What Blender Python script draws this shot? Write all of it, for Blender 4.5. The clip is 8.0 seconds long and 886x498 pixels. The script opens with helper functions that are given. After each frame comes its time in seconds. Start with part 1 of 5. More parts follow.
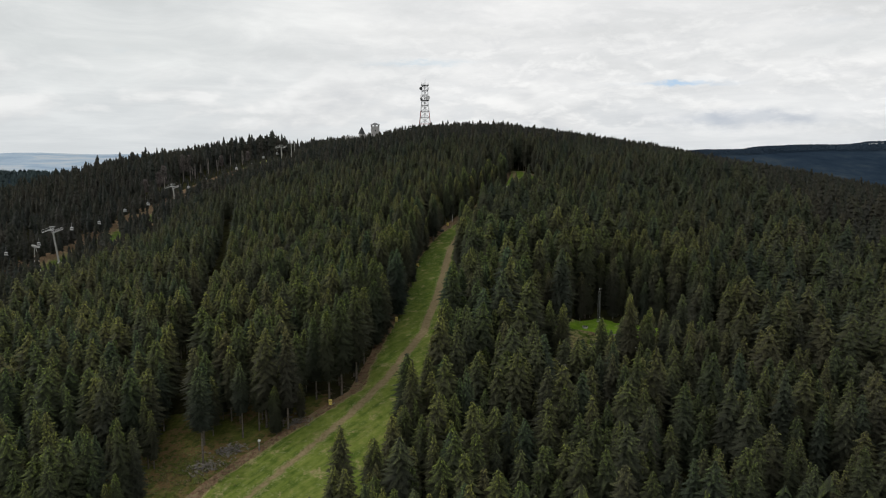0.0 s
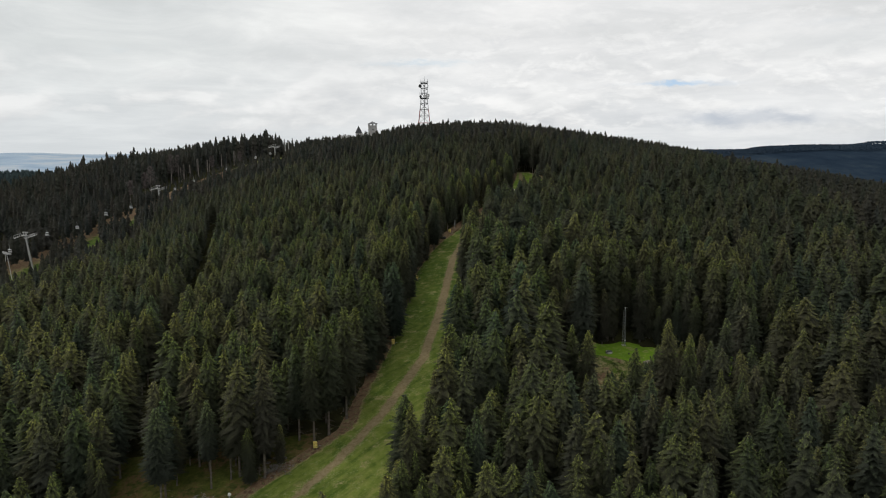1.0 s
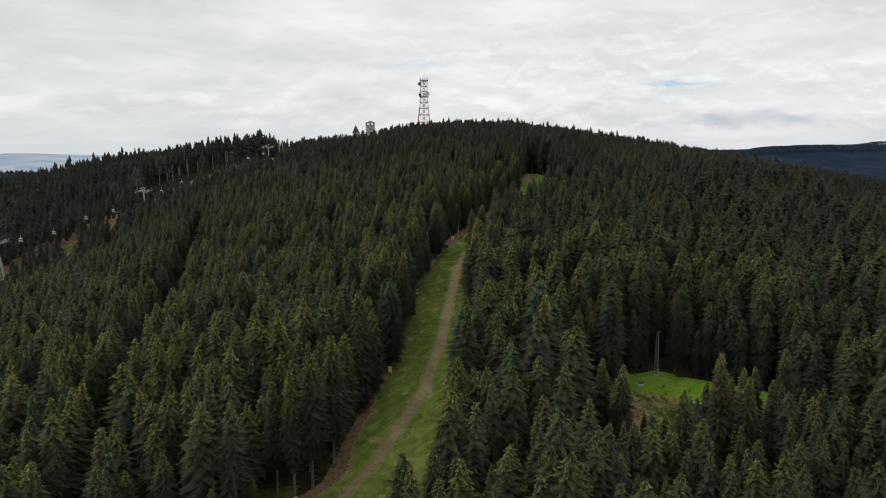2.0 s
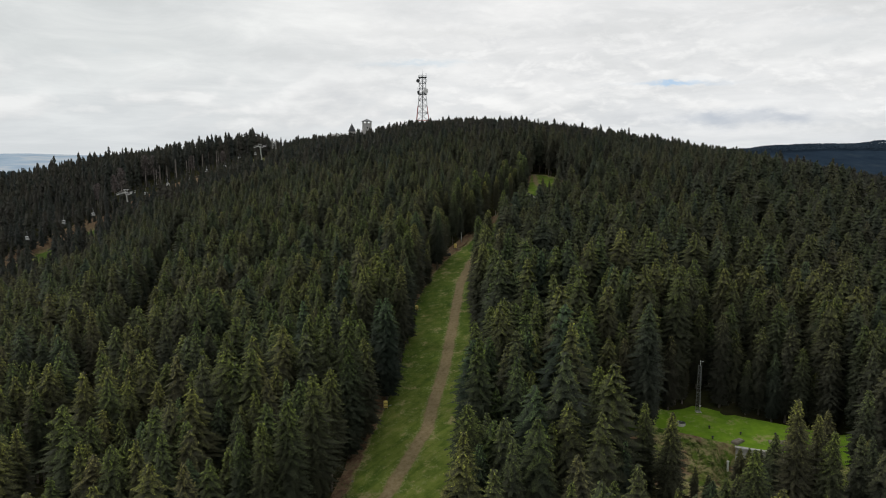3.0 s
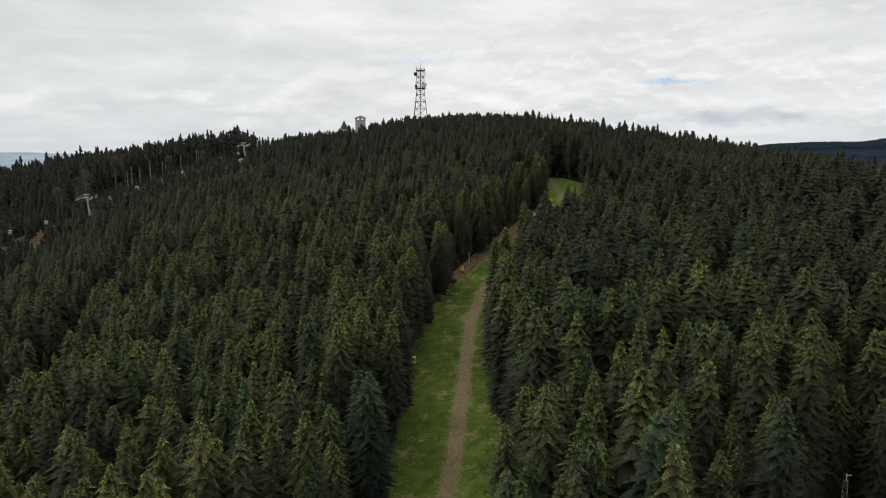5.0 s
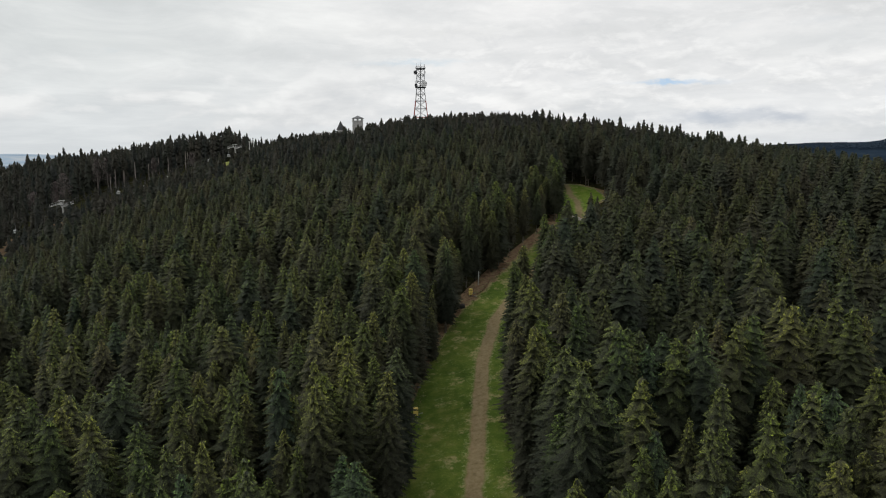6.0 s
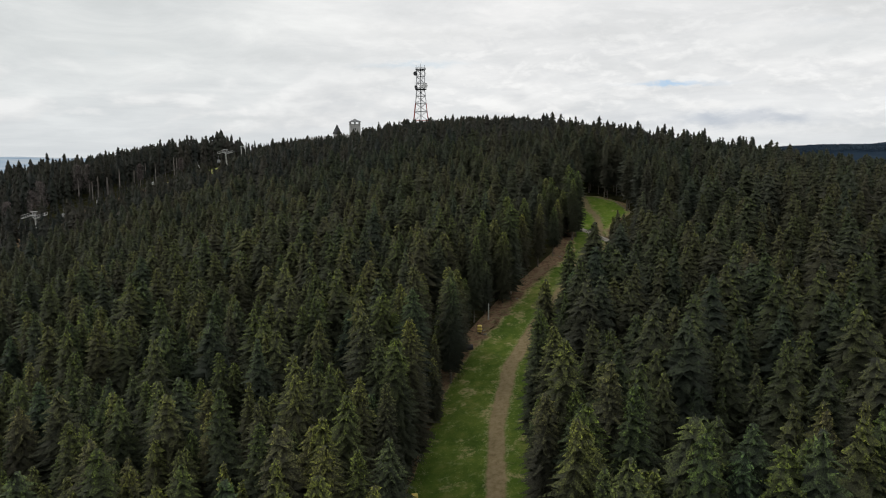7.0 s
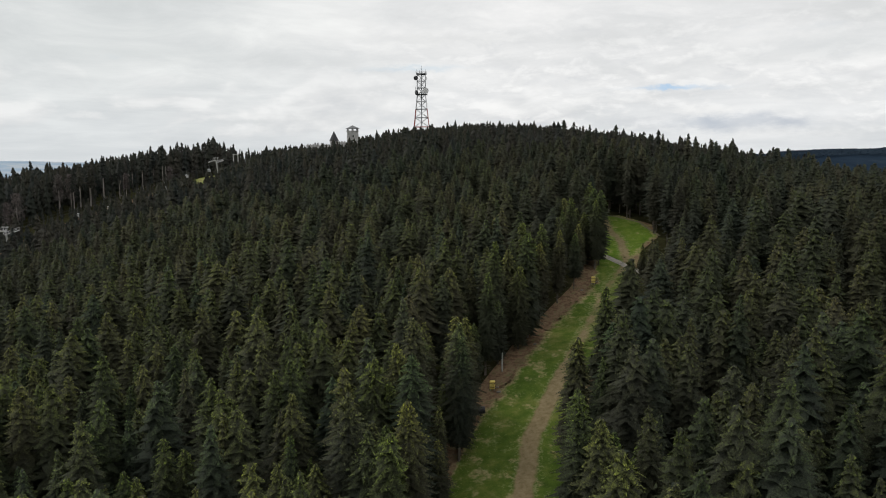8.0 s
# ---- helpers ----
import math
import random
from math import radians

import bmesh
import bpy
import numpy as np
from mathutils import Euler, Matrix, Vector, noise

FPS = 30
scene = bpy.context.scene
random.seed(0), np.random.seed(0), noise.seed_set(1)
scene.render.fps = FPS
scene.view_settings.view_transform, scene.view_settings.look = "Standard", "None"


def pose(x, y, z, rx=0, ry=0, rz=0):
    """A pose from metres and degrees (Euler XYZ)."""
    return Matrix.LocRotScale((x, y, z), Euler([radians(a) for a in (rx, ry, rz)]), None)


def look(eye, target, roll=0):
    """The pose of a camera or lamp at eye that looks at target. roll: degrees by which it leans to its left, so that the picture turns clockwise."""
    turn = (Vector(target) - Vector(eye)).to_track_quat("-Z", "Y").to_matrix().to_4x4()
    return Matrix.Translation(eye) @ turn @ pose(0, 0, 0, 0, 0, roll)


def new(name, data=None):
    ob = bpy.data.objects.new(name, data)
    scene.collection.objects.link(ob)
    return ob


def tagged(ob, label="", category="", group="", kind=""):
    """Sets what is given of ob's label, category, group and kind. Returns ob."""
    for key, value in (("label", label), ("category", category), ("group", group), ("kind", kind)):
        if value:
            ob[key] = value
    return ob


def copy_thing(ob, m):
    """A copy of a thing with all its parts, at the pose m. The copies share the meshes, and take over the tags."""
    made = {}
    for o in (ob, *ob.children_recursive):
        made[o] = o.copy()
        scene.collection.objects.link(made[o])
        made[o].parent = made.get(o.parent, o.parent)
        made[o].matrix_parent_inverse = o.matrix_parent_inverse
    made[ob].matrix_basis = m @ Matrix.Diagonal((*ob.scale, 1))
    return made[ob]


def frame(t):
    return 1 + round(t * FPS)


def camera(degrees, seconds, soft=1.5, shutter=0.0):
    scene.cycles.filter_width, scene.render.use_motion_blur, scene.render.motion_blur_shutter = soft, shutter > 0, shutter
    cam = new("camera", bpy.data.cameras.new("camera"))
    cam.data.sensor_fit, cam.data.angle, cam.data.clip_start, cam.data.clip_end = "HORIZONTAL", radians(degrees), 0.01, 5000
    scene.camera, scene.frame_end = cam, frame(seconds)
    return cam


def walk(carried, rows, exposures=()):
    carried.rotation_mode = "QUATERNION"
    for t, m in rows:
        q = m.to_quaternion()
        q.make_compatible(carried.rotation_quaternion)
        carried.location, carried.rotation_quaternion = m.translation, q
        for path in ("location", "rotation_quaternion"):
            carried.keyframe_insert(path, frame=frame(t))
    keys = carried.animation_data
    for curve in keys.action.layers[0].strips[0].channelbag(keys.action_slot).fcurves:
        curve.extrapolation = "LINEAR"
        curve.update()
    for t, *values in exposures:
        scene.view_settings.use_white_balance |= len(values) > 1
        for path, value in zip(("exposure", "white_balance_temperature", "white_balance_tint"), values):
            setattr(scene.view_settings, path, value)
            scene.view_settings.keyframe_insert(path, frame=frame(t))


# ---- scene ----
# ---------------------------------------------------------------- camera
cam = camera(63.0, 8.0, soft=1.1)
PATH = [
    (0, (0.000, 0.000, 100.000), (0.000, 99.027, 86.083), -0.00),
    (0.5, (-0.456, 11.285, 99.969), (-0.356, 110.313, 86.062), 0.00),
    (1, (-0.922, 22.169, 99.808), (-0.772, 121.197, 85.896), 0.00),
    (1.5, (-1.364, 32.791, 99.660), (-1.112, 131.811, 85.702), 0.00),
    (1.7, (-1.588, 37.062, 99.603), (-1.338, 136.090, 85.701), 0.00),
    (2.8, (-2.514, 59.577, 99.312), (-2.117, 158.619, 85.507), -0.10),
    (3, (-2.792, 63.569, 99.264), (-2.292, 162.597, 85.364), -0.10),
    (3.5, (-3.180, 73.444, 99.257), (-2.627, 172.458, 85.262), -0.10),
    (4, (-3.478, 83.243, 99.290), (-2.825, 182.257, 85.298), -0.10),
    (4.5, (-3.496, 93.194, 99.361), (-2.839, 192.193, 85.264), -0.10),
    (4.7, (-3.561, 97.134, 99.394), (-2.854, 196.134, 85.306), -0.10),
    (5.8, (-4.918, 121.419, 99.915), (-3.956, 220.396, 85.682), -0.20),
    (6, (-4.876, 125.988, 99.944), (-4.023, 225.001, 85.959), -0.20),
    (6.5, (-4.995, 136.959, 100.608), (-4.200, 236.001, 86.824), -0.20),
    (7, (-5.276, 147.436, 101.577), (-4.482, 246.485, 87.842), -0.30),
    (7.5, (-5.447, 157.697, 102.656), (-4.712, 256.781, 89.171), -0.30),
    (8, (-5.783, 167.570, 103.975), (-5.057, 266.688, 90.742), -0.30),
]
walk(cam, [(t, look(eye, target, roll)) for t, eye, target, roll in PATH])

# ---------------------------------------------------------------- light
SUN_ELEVATION, SUN_AZIMUTH = 52.0, -60.0
world = bpy.data.worlds.new("overcast_sky")
scene.world = world
world.use_nodes = True


class Nodes:
    """Short way to lay and link nodes."""

    def __init__(self, tree):
        self.t = tree
        tree.nodes.clear()

    def add(self, kind, inputs=None, **props):
        n = self.t.nodes.new(kind)
        if "operation" in props:
            n.operation = props["operation"]
        if "interpolation_type" in props:
            n.interpolation_type = props["interpolation_type"]
        if "attribute_name" in props:
            n.attribute_name = props["attribute_name"]
        for k, v in (inputs or {}).items():
            self.put(n.inputs[k], v)
        return n

    def put(self, socket, v):
        if isinstance(v, bpy.types.NodeSocket):
            self.t.links.new(v, socket)
        elif isinstance(v, bpy.types.Node):
            self.t.links.new(v.outputs[0], socket)
        else:
            socket.default_value = v

    def math(self, op, a, b=0.0, c=0.0):
        return self.add("ShaderNodeMath", {0: a, 1: b, 2: c}, operation=op).outputs[0]

    def noise(self, vec, scale, detail=4.0, rough=0.55, dist=0.0):
        return self.add("ShaderNodeTexNoise", {"Vector": vec, "Scale": scale, "Detail": detail, "Roughness": rough, "Distortion": dist}).outputs[0]

    def ramp(self, fac, stops):
        n = self.add("ShaderNodeValToRGB", {0: fac})
        while len(n.color_ramp.elements) < len(stops):
            n.color_ramp.elements.new(0.5)
        for e, (p, c) in zip(n.color_ramp.elements, stops):
            e.position = p
            e.color = (*c, 1) if len(c) == 3 else c
        return n.outputs[0]

    def mix(self, fac, a, b, blend="MIX"):
        n = self.add("ShaderNodeMix")
        n.data_type, n.blend_type = "RGBA", blend
        self.put(n.inputs[0], fac)
        for s, v in ((n.inputs[6], a), (n.inputs[7], b)):
            self.put(s, (*v, 1) if isinstance(v, tuple) and len(v) == 3 else v)
        return n.outputs[2]

    def step(self, v, lo, hi):
        return self.add("ShaderNodeMapRange", {0: v, 1: lo, 2: hi, 3: 0.0, 4: 1.0}, interpolation_type="SMOOTHSTEP").outputs[0]


CLOUDS = [
    (0.473, 0.125, 0.10, 0.016, 0.55, (0.66, 0.685, 0.695)),
    (-0.446, 0.124, 0.20, 0.007, 0.45, (0.68, 0.71, 0.71)),
    (0.02, 0.150, 0.14, 0.008, 0.40, (0.70, 0.71, 0.71)),
    (0.36, 0.112, 0.08, 0.006, 0.40, (0.70, 0.715, 0.72)),
    (0.355, 0.036, 0.045, 0.010, 0.95, (0.52, 0.565, 0.63)),
    (0.425, 0.036, 0.030, 0.008, 0.85, (0.53, 0.57, 0.63)),
    (0.250, 0.040, 0.035, 0.005, 0.55, (0.63, 0.65, 0.675)),
    (0.350, 0.052, 0.050, 0.006, 0.60, (0.90, 0.90, 0.89)),
    (0.085, 0.055, 0.030, 0.008, 0.75, (0.95, 0.95, 0.94)),
    (0.120, 0.042, 0.030, 0.004, 0.45, (0.66, 0.675, 0.69)),
    (-0.245, 0.052, 0.020, 0.009, 0.75, (0.92, 0.92, 0.91)),
    (-0.300, 0.049, 0.035, 0.004, 0.45, (0.88, 0.88, 0.87)),
    (-0.255, 0.040, 0.040, 0.003, 0.55, (0.66, 0.685, 0.69)),
    (-0.440, 0.048, 0.025, 0.003, 0.45, (0.86, 0.865, 0.86)),
    (0.305, 0.081, 0.040, 0.0030, 0.80, (0.42, 0.62, 0.85)),
    (-0.030, 0.112, 0.060, 0.0035, 0.45, (0.55, 0.68, 0.78)),
    (0.470, 0.078, 0.080, 0.0040, 0.40, (0.70, 0.715, 0.72)),
]


def make_sky():
    n = Nodes(world.node_tree)
    sky = n.add("ShaderNodeTexSky")
    sky.sky_type, sky.sun_disc = "NISHITA", False
    sky.sun_elevation, sky.sun_rotation = radians(SUN_ELEVATION), radians(SUN_AZIMUTH)
    blue = n.mix(1.0, sky.outputs[0], (0.105, 0.105, 0.105), "MULTIPLY")
    d = n.add("ShaderNodeTexCoord").outputs["Generated"]
    s = n.add("ShaderNodeSeparateXYZ", {0: d})
    # clouds lie on a level layer, so that they crowd towards the horizon
    h = n.math("ADD", n.math("ABSOLUTE", s.outputs[2]), 0.11)
    p = n.add("ShaderNodeCombineXYZ", {0: n.math("DIVIDE", s.outputs[0], h), 1: n.math("DIVIDE", s.outputs[1], h)}).outputs[0]
    big = n.noise(p, 0.55, 3.0, 0.5, 0.4)
    wisps = n.noise(n.add("ShaderNodeVectorMath", {0: p, 1: (1.0, 1.0, 1.0)}, operation="MULTIPLY").outputs[0], 1.7, 9.0, 0.66, 0.5)
    body = n.math("ADD", n.math("MULTIPLY", big, 0.6), n.math("MULTIPLY", wisps, 0.4))
    cloud = n.ramp(body, [(0.36, (0.70, 0.712, 0.715)), (0.46, (0.79, 0.797, 0.80)), (0.55, (0.89, 0.89, 0.885)), (0.63, (0.985, 0.982, 0.97))])
    gaps = n.math("MULTIPLY", n.step(n.noise(p, 0.9, 4.0, 0.5, 0.2), 0.66, 0.76), 0.3)
    col = n.mix(gaps, cloud, blue)
    # thicker and greyer to the west
    col = n.mix(n.step(s.outputs[0], 0.12, -0.45), col, n.mix(1.0, col, (0.87, 0.895, 0.895), "MULTIPLY"))
    # the layer thins to a pale veil low down, with banks of cumulus in it
    low = n.step(s.outputs[2], 0.15, -0.01)
    col = n.mix(n.math("MULTIPLY", low, 0.55), col, (0.64, 0.675, 0.705))
    q = n.add("ShaderNodeVectorMath", {0: d, 1: (1.0, 1.0, 2.6)}, operation="MULTIPLY").outputs[0]
    heap = n.noise(q, 8.5, 6.0, 0.52, 0.25)
    bank = n.math("MULTIPLY", n.step(s.outputs[2], 0.005, 0.03), n.step(s.outputs[2], 0.15, 0.06))
    under = n.noise(n.add("ShaderNodeVectorMath", {0: q, 1: (0.0, 0.0, 0.045)}, operation="ADD").outputs[0], 8.5, 6.0, 0.52, 0.25)
    lit = n.math("SUBTRACT", heap, under)
    puffs = n.ramp(n.math("ADD", n.math("MULTIPLY", lit, 1.25), 0.5), [(0.30, (0.58, 0.60, 0.625)), (0.5, (0.78, 0.785, 0.785)), (0.68, (0.95, 0.95, 0.94))])
    col = n.mix(n.math("MULTIPLY", n.math("MULTIPLY", bank, n.step(heap, 0.45, 0.60)), 0.62), col, puffs)
    # small billows, white above and grey below
    small = n.noise(q, 21.0, 8.0, 0.6, 0.3)
    below = n.noise(n.add("ShaderNodeVectorMath", {0: q, 1: (0.0, 0.0, 0.022)}, operation="ADD").outputs[0], 21.0, 8.0, 0.6, 0.3)
    crisp = n.ramp(n.math("ADD", n.math("MULTIPLY", n.math("SUBTRACT", small, below), 1.5), 0.5), [(0.28, (0.62, 0.64, 0.665)), (0.5, (0.81, 0.815, 0.815)), (0.70, (0.98, 0.98, 0.97))])
    reach = n.math("MULTIPLY", n.math("MULTIPLY", n.step(s.outputs[2], 0.012, 0.035), n.step(s.outputs[2], 0.23, 0.10)), n.step(s.outputs[0], -0.30, 0.12))
    col = n.mix(n.math("MULTIPLY", n.math("MULTIPLY", reach, n.step(small, 0.42, 0.58)), 0.5), col, crisp)
    # single clouds: thin blue rifts, grey undersides, bright cumulus heads
    wob = n.noise(q, 14.0, 4.0, 0.6)
    wob2 = n.noise(n.add("ShaderNodeVectorMath", {0: q, 1: (3.1, 1.7, 0.6)}, operation="ADD").outputs[0], 22.0, 5.0, 0.65)
    cx = n.math("ADD", s.outputs[0], n.math("MULTIPLY", n.math("SUBTRACT", wob, 0.5), 0.10))
    cz = n.math("ADD", s.outputs[2], n.math("MULTIPLY", n.math("SUBTRACT", wob2, 0.5), 0.030))
    for x0, z0, sx, sz, strength, tone in CLOUDS:
        ax = n.math("DIVIDE", n.math("SUBTRACT", cx, x0), sx)
        az = n.math("DIVIDE", n.math("SUBTRACT", cz, z0), sz)
        far = n.math("ADD", n.math("MULTIPLY", ax, ax), n.math("MULTIPLY", az, az))
        col = n.mix(n.math("MULTIPLY", n.math("POWER", 2.718, n.math("MULTIPLY", far, -1.0)), strength), col, tone)
    bg = n.add("ShaderNodeBackground", {"Color": col, "Strength": 1.0})
    n.add("ShaderNodeOutputWorld", {0: bg})


make_sky()
sun = new("sun", bpy.data.lights.new("sun", "SUN"))
sun.data.energy, sun.data.angle, sun.data.color = 1.0, radians(20), (1.0, 0.95, 0.87)
a, e = radians(SUN_AZIMUTH), radians(SUN_ELEVATION)
sun.matrix_world = look((0, 0, 0), (-math.sin(a) * math.cos(e), -math.cos(a) * math.cos(e), -math.sin(e)))
sun.location = (0, 0, 400)

# ---------------------------------------------------------------- materials
def material(name):
    m = bpy.data.materials.new(name)
    m.use_nodes = True
    return m, Nodes(m.node_tree)


def finish(n, color, rough=0.85, metal=0.0, bump=None, depth=0.1, spec=0.25):
    ins = {"Base Color": color, "Roughness": rough, "Metallic": metal, "Specular IOR Level": spec}
    if bump is not None:
        ins["Normal"] = n.add("ShaderNodeBump", {"Height": bump, "Strength": 0.6, "Distance": depth}).outputs[0]
    n.add("ShaderNodeOutputMaterial", {0: n.add("ShaderNodeBsdfPrincipled", ins).outputs[0]})


def place(n):
    return n.add("ShaderNodeNewGeometry").outputs["Position"]


def attr(n, name):
    return n.add("ShaderNodeAttribute", attribute_name=name).outputs["Fac"]


def foliage(name, grey=0.0):
    """Spruce needles, greyer and darker up the hill: each tree has its own green, young shoots are lighter, shade of
    inner and lower boughs is painted in.
    """
    m, n = material(name)
    own = n.math("FRACT", n.math("ADD", attr(n, "tint"), n.add("ShaderNodeObjectInfo").outputs["Random"]))
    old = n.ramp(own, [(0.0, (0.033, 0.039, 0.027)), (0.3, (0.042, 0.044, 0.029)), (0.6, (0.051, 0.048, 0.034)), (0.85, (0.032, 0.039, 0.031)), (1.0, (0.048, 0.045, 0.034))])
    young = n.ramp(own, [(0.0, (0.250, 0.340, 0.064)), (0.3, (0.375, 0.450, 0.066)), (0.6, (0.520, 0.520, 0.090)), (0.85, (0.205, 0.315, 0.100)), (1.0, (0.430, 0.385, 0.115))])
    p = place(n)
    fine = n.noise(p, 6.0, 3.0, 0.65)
    # besides young growth, this paints shade into the depth of the crown
    grow = n.math("MULTIPLY", n.math("POWER", attr(n, "shoot_light"), 1.4), n.step(fine, 0.30, 0.66))
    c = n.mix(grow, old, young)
    c = n.mix(n.step(n.noise(p, 9.0, 2.0, 0.7), 0.30, 0.70), n.mix(1.0, c, (0.62, 0.62, 0.63), "MULTIPLY"), n.mix(1.0, c, (1.36, 1.38, 1.24), "MULTIPLY"))
    c = n.mix(n.step(n.noise(p, 0.02, 2.0), 0.35, 0.7), c, n.mix(1.0, c, (0.78, 0.86, 0.9), "MULTIPLY"))
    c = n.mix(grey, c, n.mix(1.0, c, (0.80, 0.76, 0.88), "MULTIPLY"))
    relief = n.add("ShaderNodeBump", {"Height": n.noise(p, 9.0, 2.0, 0.7), "Strength": 0.6, "Distance": 0.2}).outputs[0]
    solid = n.add("ShaderNodeBsdfPrincipled", {"Base Color": c, "Roughness": 0.7, "Specular IOR Level": 0.15, "Normal": relief}).outputs[0]
    thin = n.add("ShaderNodeBsdfTranslucent", {"Color": c}).outputs[0]
    leafy = n.add("ShaderNodeMixShader", {0: 0.14, 1: solid, 2: thin}).outputs[0]
    # needles stand in small sprays: the rim of a bough is full of gaps
    spray = n.noise(n.add("ShaderNodeVectorMath", {0: p, 1: (1.0, 1.0, 0.6)}, operation="MULTIPLY").outputs[0], 6.0, 3.0, 0.65)
    gaps = n.math("GREATER_THAN", n.math("ADD", n.math("MULTIPLY", attr(n, "loose"), 0.36), 0.21), spray)
    air = n.add("ShaderNodeBsdfTransparent").outputs[0]
    n.add("ShaderNodeOutputMaterial", {0: n.add("ShaderNodeMixShader", {0: gaps, 1: leafy, 2: air}).outputs[0]})
    return m


def bark():
    m, n = material("spruce_bark")
    p = place(n)
    c = n.ramp(n.noise(p, 2.2, 5.0, 0.6), [(0.3, (0.075, 0.062, 0.050)), (0.55, (0.14, 0.12, 0.10)), (0.75, (0.22, 0.20, 0.18))])
    finish(n, c, 0.9, bump=n.noise(p, 12.0, 3.0), depth=0.03)
    return m


def forest_floor():
    """Needle litter and moss under the trees; far out towards the plain, bluish woods and pale fields with haze painted
    into their colour.
    """
    m, n = material("forest_floor")
    p = place(n)
    near = n.ramp(n.noise(p, 0.35, 6.0, 0.6), [(0.30, (0.020, 0.022, 0.010)), (0.5, (0.034, 0.032, 0.016)), (0.7, (0.050, 0.058, 0.020))])
    s = n.add("ShaderNodeSeparateXYZ", {0: p})
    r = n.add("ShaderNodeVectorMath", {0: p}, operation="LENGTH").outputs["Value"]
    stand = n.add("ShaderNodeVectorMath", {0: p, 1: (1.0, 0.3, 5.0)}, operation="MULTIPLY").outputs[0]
    # blue distance haze is mixed into the woods and fields by their range
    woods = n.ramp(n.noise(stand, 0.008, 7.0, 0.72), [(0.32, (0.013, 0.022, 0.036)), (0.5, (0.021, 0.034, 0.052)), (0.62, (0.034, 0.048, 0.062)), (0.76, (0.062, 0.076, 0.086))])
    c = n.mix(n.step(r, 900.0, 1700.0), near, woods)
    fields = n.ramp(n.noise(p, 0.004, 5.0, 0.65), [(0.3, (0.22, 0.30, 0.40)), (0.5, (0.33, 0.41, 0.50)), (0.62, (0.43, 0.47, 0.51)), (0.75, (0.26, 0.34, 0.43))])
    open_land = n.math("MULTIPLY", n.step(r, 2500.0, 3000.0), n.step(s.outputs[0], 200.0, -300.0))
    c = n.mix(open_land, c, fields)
    finish(n, c, 0.95, bump=n.noise(p, 1.2, 4.0), depth=0.25, spec=0.0)
    return m


